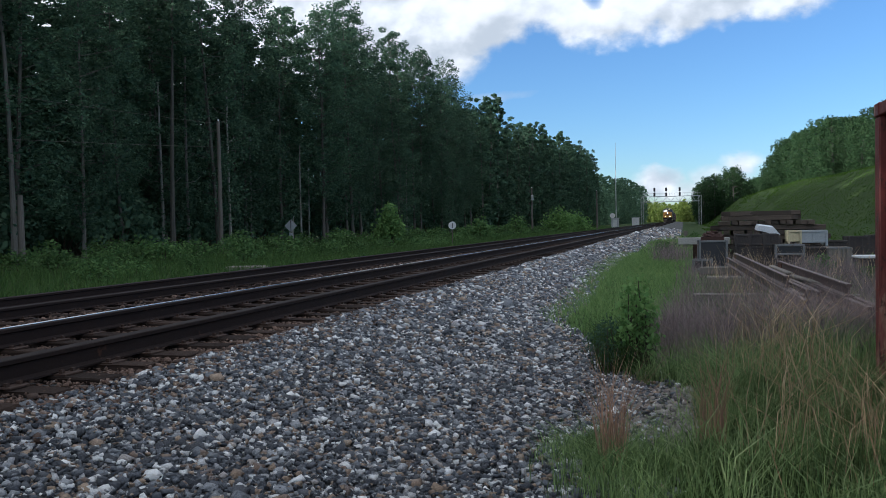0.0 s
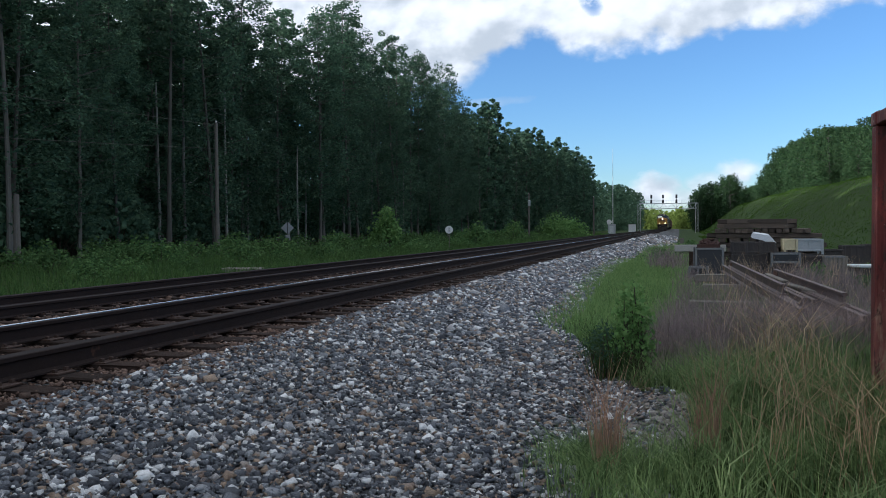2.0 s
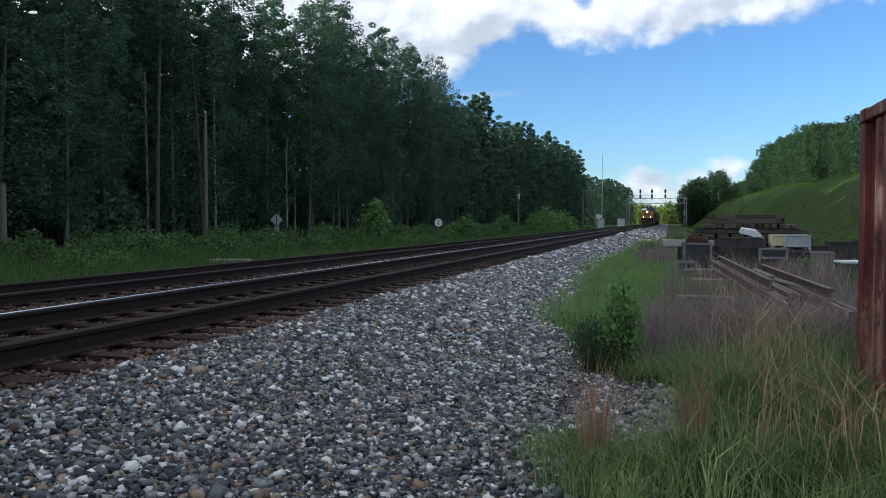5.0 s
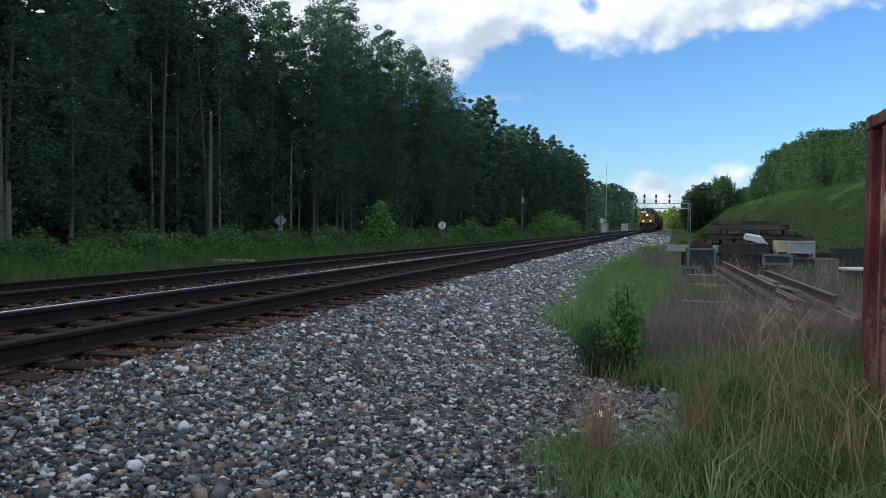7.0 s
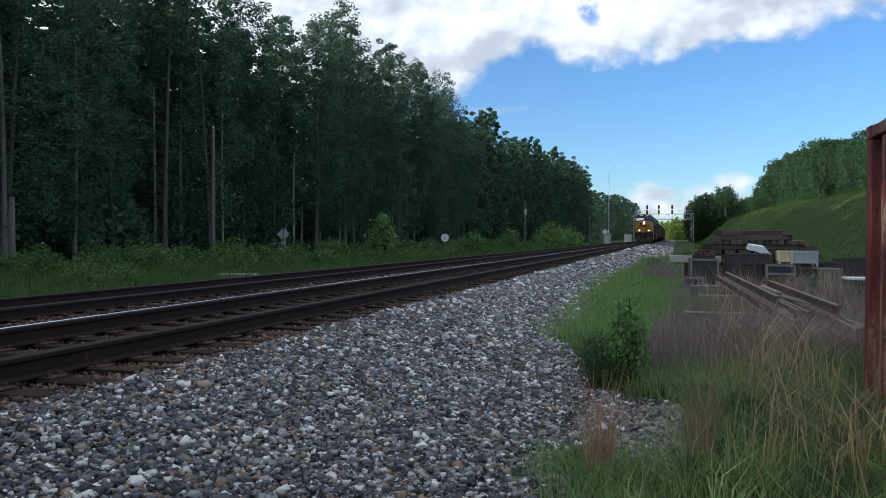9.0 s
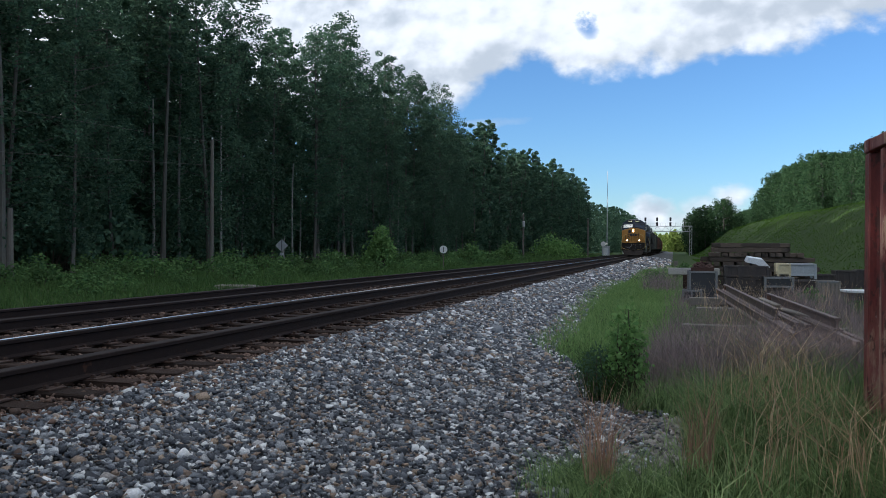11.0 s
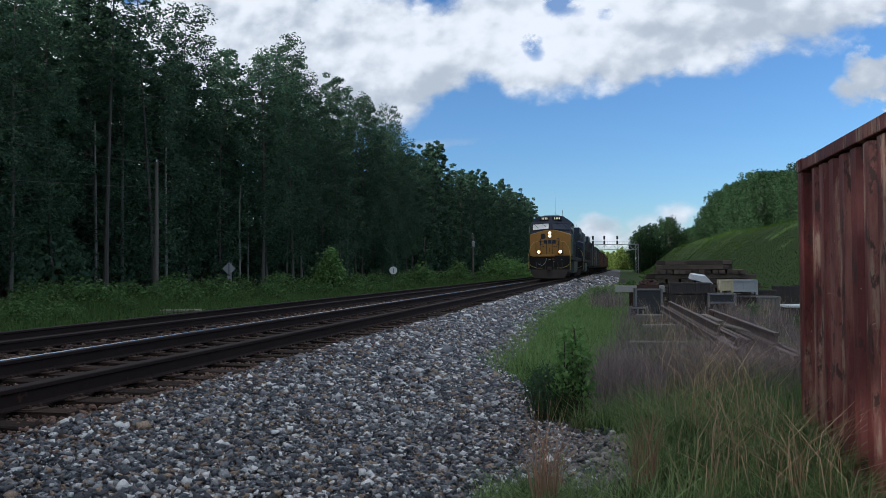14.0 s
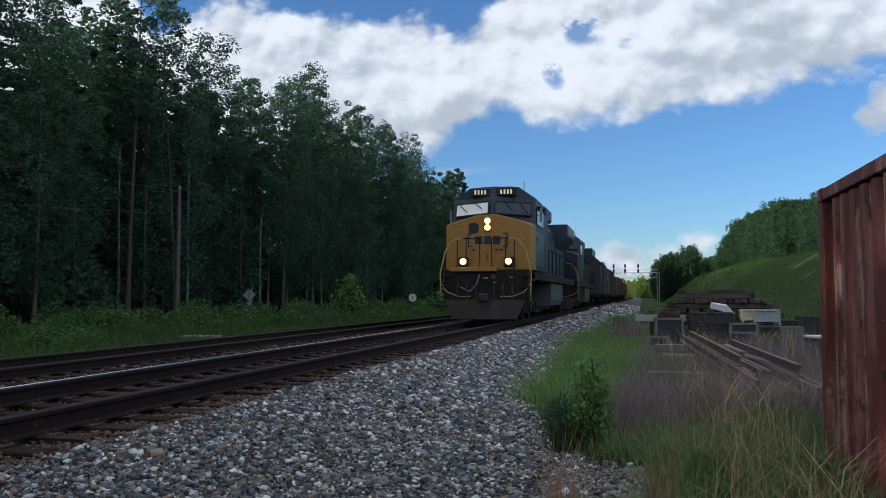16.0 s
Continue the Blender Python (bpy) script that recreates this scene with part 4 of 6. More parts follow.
def truck(car, yc, axles, pitch, roll_wheels=False):
    """A bogie with side frames, springs and wheelsets."""
    bm = B()
    ln = pitch * (axles - 1) + 1.3
    for s in (-1, 1):
        box(bm, (s * 1.02, 0, 0.62), (0.14, ln, 0.22), bevel=0.03)
        for k in range(axles):
            y = (k - (axles - 1) / 2) * pitch
            box(bm, (s * 1.08, y, 0.53), (0.16, 0.36, 0.34), bevel=0.03)
            if k < axles - 1:
                rod(bm, (s * 1.06, y + pitch / 2, 0.30), (s * 1.06, y + pitch / 2, 0.62), 0.11, 8)
                box(bm, (s * 1.02, y + pitch / 2, 0.34), (0.12, pitch * 0.55, 0.10), bevel=0.02)
    box(bm, (0, 0, 0.72), (2.0, 0.7, 0.2), bevel=0.03)
    tk = part("truck", bm, M_FRAME, car)
    tk.location = (0, yc, 0)
    for k in range(axles):
        bm = B()
        for s in (-1, 1):
            rod(bm, (s * 0.69, 0, 0), (s * 0.81, 0, 0), WHEEL_R, 24)
            rod(bm, (s * 0.67, 0, 0), (s * 0.69, 0, 0), WHEEL_R + 0.026, 24)
            for q in range(4):
                a0 = q * math.pi / 2
                rod(bm, (s * 0.815, 0.3 * math.cos(a0), 0.3 * math.sin(a0)), (s * 0.83, 0.3 * math.cos(a0), 0.3 * math.sin(a0)), 0.08, 6)
        rod(bm, (-0.95, 0, 0), (0.95, 0, 0), 0.09, 10)
        w = part("wheelset", bm, M_RAIL, tk, "dark steel wheelset")
        w.location = (0, (k - (axles - 1) / 2) * pitch, WHEEL_R)
        if roll_wheels:
            ROLLING.append(w)
    return tk


def coupler(car, y, s):
    bm = B()
    box(bm, (0, y, 0.88), (0.16, 0.7, 0.2), bevel=0.03)
    box(bm, (0.05, y + s * 0.38, 0.88), (0.34, 0.26, 0.30), bevel=0.06)
    part("coupler", bm, M_PLOW, car)


def locomotive(lead):
    car = tagged(new("locomotive"), "yellow-nosed dark blue diesel locomotive, headlights lit, leading the train" if lead else "dark blue diesel locomotive, second in the train", "locomotive")
    deck = 1.90
    yn = 0.95          # front of the nose
    # nose with bevelled shoulders
    bm = B()
    def nose_ring(y, dz, w):
        return [(-w, y, deck), (w, y, deck), (w, y, 3.52 + dz), (w - 0.10, y, 3.60 + dz), (0.36, y, 3.92 + dz), (-0.36, y, 3.92 + dz), (-w + 0.10, y, 3.60 + dz), (-w, y, 3.52 + dz)]
    loft(bm, [nose_ring(yn, -0.02, 1.52), nose_ring(yn + 0.06, 0.0, 1.58), nose_ring(yn + 1.25, 0.06, 1.60)])
    paint = M_YELLOW if lead else M_BLUE
    nose = part("nose", bm, paint, car, "weathered yellow nose" if lead else "")
    bm = B()
    box(bm, (-0.28, yn - 0.012, 2.72), (0.66, 0.02, 1.56), bevel=0.008)
    door = part("nose_door", bm, paint, nose)
    bm = B()
    loft(bm, [[(-0.52 + 0.19 * math.copysign(abs(math.cos(q * math.pi / 10)) ** 0.6, math.cos(q * math.pi / 10)), y, 3.42 + 0.20 * math.copysign(abs(math.sin(q * math.pi / 10)) ** 0.6, math.sin(q * math.pi / 10)))
               for q in range(20)] for y in (yn + 0.01, yn - 0.03)])
    part("nose_window", bm, M_BLACK, nose, "small dark rounded nose window")
    bm = B()
    tube(bm, [(-0.02, yn - 0.05, 2.2), (-0.02, yn - 0.05, 2.5)], 0.015)
    part("handle", bm, M_BLACK, door)
    # headlights, one above the other
    bm = B()
    box(bm, (0.0, yn - 0.02, 3.55), (0.30, 0.06, 0.58), bevel=0.03)
    hl = part("headlight_housing", bm, paint, nose)
    for z in (3.44, 3.68):
        bm = B()
        rod(bm, (0.0, yn - 0.048, z), (0.0, yn - 0.062, z), 0.112, 16)
        part("lamp_ring", bm, M_AMBER if lead else M_BLACK, hl, "glowing amber ring for the lamp's halo" if lead else "")
        bm = B()
        rod(bm, (0.0, yn - 0.052, z), (0.0, yn - 0.075, z), 0.086, 16)
        part("headlight", bm, M_LAMP if lead else M_GLASS, hl, "lit round headlight" if lead else "")
    # a plain dark emblem between two brackets
    y = yn - 0.016
    for s in (-1, 1):
        bm = B()
        box(bm, (s * 0.72, y, 2.98), (0.05, 0.02, 0.52))
        for z in (2.745, 3.215):
            box(bm, (s * 0.63, y, z), (0.13, 0.02, 0.05))
        part("bracket_mark", bm, M_BLUE, nose, "dark blue bracket shape")
    for x in (-0.33, 0.0, 0.33):
        bm = B()
        box(bm, (x, y - 0.018, 2.98), (0.27, 0.02, 0.29), bevel=0.008)
        part("emblem", bm, M_BLUE, nose, "dark blue emblem shape")
    for x in (-0.52, 0.33, 0.50):
        bm = B()
        box(bm, (x, y - 0.018, 2.62), (0.10, 0.02, 0.07), bevel=0.008)
        part("stencil_mark", bm, M_BLUE, nose)
    # cab: octagonal roof, front split by a ridge into two sloping faces
    lo0, lo1, up0, up1 = Vector((0, 1.74, 3.99)), Vector((1.58, 2.05, 3.60)), Vector((0, 2.08, 4.74)), Vector((1.58, 2.40, 4.56))

    def front(s, p, q, out=0.0):
        """A point of one face of the cab's front: p across from the ridge, q up."""
        v = lo0.lerp(lo1, p).lerp(up0.lerp(up1, p), q)
        return Vector((s * v.x, v.y - out, v.z))

    bm = B()
    low = [front(1, 1, 0), front(1, 0.5, 0), front(1, 0, 0), front(-1, 0.5, 0), front(-1, 1, 0)]
    mid = [front(1, 1, 1), front(1, 0.5, 1), front(1, 0, 1), front(-1, 0.5, 1), front(-1, 1, 1)]
    brow = [Vector((1.56, 2.46, 4.66)), Vector((0.95, 2.34, 5.08)), Vector((0, 2.26, 5.12)), Vector((-0.95, 2.34, 5.08)), Vector((-1.56, 2.46, 4.66))]
    tail = [Vector((v.x, 4.9, v.z)) for v in brow]
    loft(bm, [[Vector((-1.58, y, deck)), Vector((1.58, y, deck))] + ring for y, ring in ((2.05, low), (2.2, mid), (2.4, brow), (4.9, tail))])
    cab = part("cab", bm, M_BLUE, car, "dark blue cab")
    for s, mt, lb in ((-1, M_SCREEN, "windscreen pane coloured pale for a sky reflection"), (1, M_GLASS, "dark windscreen pane")):
        bm = B()
        ring = [front(s, 0.08, 0.10, 0.08), front(s, 0.92, 0.34, 0.08), front(s, 0.92, 0.86, 0.08), front(s, 0.08, 0.72, 0.08)]
        loft(bm, [ring, [p + Vector((0, 0.10, 0)) for p in ring]])
        ws = part("windscreen", bm, mt, cab, lb)
        bm = B()
        for a0, b0 in zip(ring, ring[1:] + ring[:1]):
            rod(bm, a0, b0, 0.03, 6)
        part("windscreen_frame", bm, M_BLACK, ws)
        for p0, p1 in ((0.25, 0.48), (0.62, 0.84)):
            bm = B()
            rod(bm, front(s, p0 if s > 0 else p1, 0.84, 0.11), front(s, p1 if s > 0 else p0, 0.42, 0.105), 0.016, 6)
            part("wiper", bm, M_BLACK, ws)
        # number board with bars in place of its digits
        bm = B()
        box(bm, (s * 0.50, 2.18, 4.89), (0.74, 0.16, 0.29), bevel=0.015)
        nb = part("number_board", bm, M_BLACK, cab, "black number board")
        for k in range(4):
            bm = B()
            box(bm, (s * 0.50 - 0.19 + 0.127 * k, 2.096, 4.89), (0.066, 0.008, 0.16))
            part("number_mark", bm, M_BOARD, nb, "pale, faintly glowing mark on the board")
    bm = B()
    box(bm, (0, 3.4, 5.15), (1.3, 1.0, 0.10), bevel=0.04)
    part("roof_unit", bm, M_GREYP, cab)
    # cab side: windows, mirror, sunshade
    for s in (-1, 1):
        for y, w in ((2.95, 0.45), (3.75, 0.9), (4.55, 0.35)):
            bm = B()
            box(bm, (s * 1.59, y, 3.98), (0.03, w, 0.62), bevel=0.01)
            part("side_window", bm, M_GLASS, cab)
        bm = B()
        box(bm, (s * 1.76, 2.62, 4.02), (0.10, 0.06, 0.55), bevel=0.015)
        rod(bm, (s * 1.55, 2.66, 4.02), (s * 1.72, 2.64, 4.02), 0.015, 6)
        part("mirror", bm, M_GREYP, cab)
        bm = B()
        box(bm, (s * 1.66, 3.75, 4.38), (0.22, 1.1, 0.04), rot=Matrix.Rotation(s * 0.4, 3, "Y"))
        part("sunshade", bm, M_BLUE, cab)
        bm = B()
        box(bm, (s * 1.59, 3.5, 2.72), (0.02, 2.6, 1.30), bevel=0.006)
        part("cab_side_panel", bm, M_SIDE, cab, "dark blue cab side, toned paler for the sky's sheen")
        bm = B()
        box(bm, (s * 1.608, 2.75, 3.1), (0.012, 0.2, 0.2), rot=Matrix.Rotation(radians(45), 3, "X"))
        part("placard", bm, M_BLACK, cab)
    # equipment cabinet and long hood
    bm = B()
    box(bm, (0, 6.2, 3.15), (3.0, 2.6, 2.5), bevel=0.05)
    part("cabinet", bm, M_BLUE, car)
    bm = B()
    loft(bm, [[(-0.92, y, deck), (0.92, y, deck), (0.92, y, 4.20), (0.62, y, 4.56), (-0.62, y, 4.56), (-0.92, y, 4.20)] for y in (7.4, 16.2)])
    part("hood", bm, M_BLUE, car, "dark blue engine hood")
    for k in range(9):
        for s in (-1, 1):
            bm = B()
            box(bm, (s * 0.93, 7.9 + 0.93 * k, 2.95), (0.03, 0.84, 1.75), bevel=0.01)
            part("hood_door", bm, M_BLUE, car)
    bm = B()
    box(bm, (0, 11.5, 4.62), (0.9, 1.6, 0.20), bevel=0.05)
    box(bm, (0, 13.6, 4.60), (0.5, 0.5, 0.28), bevel=0.06)
    part("exhaust", bm, M_BLACK, car)
    # flared radiator at the back and the blower box
    bm = B()
    box(bm, (0, 8.2, 4.55), (2.9, 2.4, 0.60), bevel=0.08)
    part("brake_housing", bm, M_BLUE, car)
    bm = B()
    loft(bm, [[(-0.92, y, deck), (0.92, y, deck), (0.95, y, 3.55), (1.56, y, 4.20), (1.56, y, 4.82), (-1.56, y, 4.82), (-1.56, y, 4.20), (-0.95, y, 3.55)] for y in (16.2, 21.2)])
    part("radiator", bm, M_BLUE, car, "flared radiator section")
    for s in (-1, 1):
        bm = B()
        for k in range(10):
            box(bm, (s * 1.57, 16.6 + 0.46 * k, 4.52), (0.03, 0.40, 0.46), bevel=0.006)
        part("radiator_grille", bm, M_GREYP, car, "pale grey radiator grille")
    # frame, walkways, pilot
    bm = B()
    box(bm, (0, 11.0, 1.72), (3.05, 20.6, 0.34), bevel=0.03)
    part("underframe", bm, M_FRAME, car)
    bm = B()
    loft(bm, [[(-1.52, 0.55, 1.88), (1.52, 0.55, 1.88), (1.52, 1.3, 1.88), (-1.52, 1.3, 1.88)], [(-1.55, 0.45, 0.95), (1.55, 0.45, 0.95), (1.55, 1.3, 0.95), (-1.55, 1.3, 0.95)],
              [(-1.38, 0.30, 0.55), (1.38, 0.30, 0.55), (1.38, 1.3, 0.55), (-1.38, 1.3, 0.55)]])
    pilot = part("pilot", bm, M_FRAME, car, "grimy black front pilot")
    bm = B()
    loft(bm, [[(-1.45, 0.34, 0.80), (-0.3, 0.10, 0.80), (0.3, 0.10, 0.80), (1.45, 0.34, 0.80), (1.45, 0.44, 0.80), (-1.45, 0.44, 0.80)],
              [(-1.18, 0.16, 0.12), (-0.25, -0.10, 0.12), (0.25, -0.10, 0.12), (1.18, 0.16, 0.12), (1.18, 0.26, 0.12), (-1.18, 0.26, 0.12)]])
    part("snow_plow", bm, M_PLOW, pilot, "dusty brown-grey plow")
    bm = B()
    box(bm, (-0.45, 0.52, 1.90), (1.75, 0.20, 0.16), bevel=0.015)
    part("front_sill", bm, paint, pilot, "yellow front sill" if lead else "")
    coupler(car, 0.15, -1)
    coupler(car, 22.2, 1)
    for k in range(7):
        x = -1.0 + 0.33 * k
        if abs(x) < 0.2:
            continue
        bm = B()
        tube(bm, [(x, 0.40, 1.35), (x + 0.02, 0.22, 1.15), (x + 0.05, 0.20, 0.80)], 0.025)
        part("air_hose", bm, M_BLACK, pilot)
    bm = B()
    tube(bm, [(-0.9, 0.42, 1.25), (-0.55, 0.36, 1.10), (-0.3, 0.34, 1.35), (-0.2, 0.38, 1.70)], 0.022)
    part("jumper_cable", bm, M_GREYP, pilot)
    bm = B()
    rod(bm, (0.30, 0.40, 1.62), (0.30, 0.36, 1.62), 0.09, 10)
    part("socket", bm, M_RUST, pilot, "dull red socket cover")
    for x, z, w in ((0.02, 1.58, 0.16), (0.34, 1.42, 0.10), (0.95, 1.60, 0.12), (1.2, 0.72, 0.1), (0.3, 0.72, 0.06)):
        bm = B()
        box(bm, (x, 0.40, z), (w, 0.06, 0.045))
        part("stencil_mark", bm, M_GREYP, pilot)
    for s in (-1, 1):
        for k in range(4):
            bm = B()
            box(bm, (s * 1.46, 0.60, 0.55 + 0.36 * k), (0.34, 0.42, 0.04))
            part("step_board", bm, M_FRAME, pilot)
        # ditch lights on the deck
        bm = B()
        box(bm, (s * 0.83, 0.62, 2.16), (0.36, 0.22, 0.36), bevel=0.03)
        dl = part("ditch_light_box", bm, M_BLACK, pilot)
        bm = B()
        rod(bm, (s * 0.83, 0.508, 2.18), (s * 0.83, 0.494, 2.18), 0.122, 16)
        part("lamp_ring", bm, M_AMBER if lead else M_BLACK, dl, "glowing amber ring for the lamp's halo" if lead else "")
        bm = B()
        rod(bm, (s * 0.83, 0.505, 2.18), (s * 0.83, 0.48, 2.18), 0.084, 16)
        part("ditch_light", bm, M_DITCH if lead else M_GLASS, dl, "lit amber-white ditch light" if lead else "")
        # handrails
        bm = B()
        tube(bm, [(s * 1.62, 0.50, 0.75), (s * 1.64, 0.42, 1.10), (s * 1.66, 0.40, 1.75), (s * 1.48, 0.45, 2.55), (s * 1.20, 0.48, 2.95), (s * 0.85, 0.50, 3.02)], 0.022)
        part("grab_rail", bm, M_RAILING, pilot, "pale yellow bent handrail")
        bm = B()
        tube(bm, [(s * 0.55, 0.40, 0.92), (s * 1.0, 0.40, 0.92), (s * 1.4, 0.42, 1.08), (s * 1.62, 0.44, 1.35)], 0.018)
        part("grab_rail", bm, M_RAILING, pilot, "pale yellow bent handrail")
        bm = B()
        tube(bm, [(s * 0.22, 0.55, 3.02), (s * 0.85, 0.50, 3.02)], 0.02)
        for x in (0.22, 0.72, 1.05):
            tube(bm, [(s * x, 0.55, 1.9), (s * x, 0.53, 3.0)], 0.018)
        part("end_railing", bm, M_FRAME, pilot)
        bm = B()
        tube(bm, [(s * 1.50, 7.4, 2.95), (s * 1.50, 21.3, 2.95)], 0.018)
        for k in range(9):
            tube(bm, [(s * 1.50, 7.4 + 1.73 * k, 1.88), (s * 1.50, 7.4 + 1.73 * k, 2.95)], 0.018)
        part("side_railing", bm, M_FRAME, car)
        bm = B()
        box(bm, (s * 1.50, 1.75, 1.66), (0.05, 1.5, 0.30), bevel=0.008)
        part("side_sill", bm, M_SIDE, car)
    bm = B()
    loft(bm, [[(-1.35, y, 0.50), (1.35, y, 0.50), (1.45, y, 0.75), (1.45, y, 1.50), (-1.45, y, 1.50), (-1.45, y, 0.75)] for y in (8.8, 14.4)])
    part("fuel_tank", bm, M_TANK, car, "pale grey-green fuel tank")
    bm = B()
    rod(bm, (0.7, 5.6, 4.38), (0.7, 5.6, 5.75), 0.018, 6)
    rod(bm, (-0.5, 4.2, 4.94), (-0.5, 4.2, 5.25), 0.03, 6)
    part("antenna", bm, M_GREYP, car)
    truck(car, 4.2, 3, 1.9, lead)
    truck(car, 18.0, 3, 1.9, lead)
    return car


# near-white base colour stands for bright sky mirrored in the pane
M_SCREEN = surf("windscreen_sky_tone", (0.90, 0.90, 0.86), (0.82, 0.82, 0.80), 1.5, 0.2, bump=0.0, spec=0.9)
# glossy engine blue, its colour lifted a little for the sky's sheen
M_SIDE = surf("sky_sheen_side", (0.030, 0.046, 0.078), (0.022, 0.034, 0.058), 1.5, 0.32, bump=0.03, spec=0.5, fine=30, spot=(0.06, 0.07, 0.08), spot_at=0.66)
M_TANK = surf("tank_grey_green", (0.09, 0.105, 0.105), (0.06, 0.07, 0.07), 1.5, 0.5, bump=0.1, spot=(0.10, 0.09, 0.08), spot_at=0.64)
M_HOPPER = surf("hopper_grey", (0.10, 0.11, 0.105), (0.06, 0.065, 0.065), 1.0, 0.7, bump=0.2, spot=(0.34, 0.28, 0.08), spot_at=0.60, stretch=(1, 1, 0.6))
M_DARKCAR = surf("black_car", (0.045, 0.047, 0.05), (0.07, 0.07, 0.07), 1.0, 0.65, bump=0.2, spot=(0.12, 0.09, 0.06), spot_at=0.62)


def boxcar(material, label, ln=16.5, h=4.35):
    car = tagged(new("freight_car"), label, "freight car", "cars of the train")
    bm = B()
    loft(bm, [[(-1.48, y, 1.15), (1.48, y, 1.15), (1.50, y, h - 0.25), (1.1, y, h - 0.05), (0, y, h), (-1.1, y, h - 0.05), (-1.50, y, h - 0.25)] for y in (0.7, ln - 0.7)])
    part("body", bm, material, car)
    for s in (-1, 1):
        for k in range(13):
            y = 1.0 + (ln - 2.0) * k / 12
            bm = B()
            box(bm, (s * 1.52, y, (h + 0.9) / 2), (0.07, 0.12, h - 1.5), bevel=0.01)
            part("rib", bm, material, car)
        bm = B()
        box(bm, (s * 1.54, ln / 2, 2.65), (0.08, 2.6, 2.7), bevel=0.01)
        part("sliding_door", bm, material, car)
    bm = B()
    for k in range(10):
        for s in (-1, 1):
            tube(bm, [(s * 1.25 - 0.22, 0.62, 1.2 + 0.3 * k), (s * 1.25 + 0.22, 0.62, 1.2 + 0.3 * k)], 0.015)
    part("ladder", bm, material, car)
    bm = B()
    box(bm, (0, ln / 2, 1.0), (2.6, ln - 1.4, 0.28), bevel=0.03)
    part("underframe", bm, M_FRAME, car)
    coupler(car, 0.15, -1)
    coupler(car, ln - 0.15, 1)
    truck(car, 2.6, 2, 1.8)
    truck(car, ln - 2.6, 2, 1.8)
    return car


def build_train():
    """Cars with the distance of each behind the front of the train."""
    cars = [(locomotive(True), 0.0), (locomotive(False), 22.9)]
    back = 45.9
    kinds = [boxcar(M_HOPPER, "grey freight car with yellow patches in the train"), boxcar(M_DARKCAR, "black freight car in the train", h=4.6), boxcar(M_BROWN, "rusty brown boxcar in the train", h=4.2)]
    for k, i in enumerate((1, 0, 1, 2, 2, 1, 2, 2, 2)):
        car = kinds[i] if kinds[i] not in [c for c, _ in cars] else copy_thing(kinds[i], pose(0, 0, 0))
        cars.append((car, back))
        back += 17.0
    return cars


TRAIN = build_train()


def motions():
    for car, back in TRAIN:
        walk(car, [(t, pose(NEAR_X, TRAIN_Y0 - SPEED * t + back, NEAR_Z)) for t in range(0, 17, 2)])
    # the leading engine's wheels roll without slipping
    for w in ROLLING:
        x, y, z = w.location
        walk(w, [(k / FPS, pose(x, y, z, math.degrees(SPEED * k / FPS / WHEEL_R))) for k in range(0, 16 * FPS + 1)])


# ---- material yard ----
def steel_bin(x, y, z, w, d, h, material, label, rz=0.0, ribs=2, legs=0.1):
    b = tagged(new("steel_bin"), label, "steel bin", "bins in the yard")
    b.matrix_basis = pose(x, y, z, 0, 0, rz)
    t = 0.025
    for nm, c, s in (("panel", (0, -d / 2, legs + (h - legs) / 2), (w, t, h - legs)), ("panel", (0, d / 2, legs + (h - legs) / 2), (w, t, h - legs)),
                     ("panel", (-w / 2, 0, legs + (h - legs) / 2), (t, d, h - legs)), ("panel", (w / 2, 0, legs + (h - legs) / 2), (t, d, h - legs)),
                     ("floor_plate", (0, 0, legs + 0.02), (w - 0.06, d - 0.06, 0.03))):
        bm = B()
        box(bm, c, s, bevel=0.004)
        part(nm, bm, material, b)
    for sx in (-1, 1):
        for sy in (-1, 1):
            bm = B()
            box(bm, (sx * (w / 2), sy * (d / 2), h / 2), (0.07, 0.07, h), bevel=0.008)
            part("corner_post", bm, M_RIM if material is M_BINGREY else material, b)
    for zz, sy in ((legs + 0.03, -1), (h - 0.03, -1), (h - 0.03, 1)):
        bm = B()
        box(bm, (0, sy * (d / 2 + 0.022), zz), (w - 0.08, 0.04, 0.06), bevel=0.006)
        part("rim", bm, M_RIM if material in (M_BINGREY, M_OLDWOOD) else material, b)
    for k in range(ribs):
        bm = B()
        box(bm, (-w / 2 + w * (k + 1) / (ribs + 1), -d / 2 - 0.02, h / 2 + legs / 2), (0.05, 0.03, h - legs - 0.13), bevel=0.005)
        part("rib", bm, M_RIM if material is M_BINGREY else material, b)
    return b


def timber(name, x, y, z, ln, w, h, rz, material, label, category="timber", group=""):
    bm = B()
    box(bm, (0, 0, h / 2), (ln, w, h), bevel=0.012)
    ob = tagged(part(name, bm, material), label, category, group)
    ob.matrix_basis = pose(x, y, z, 0, 0, rz)
    return ob


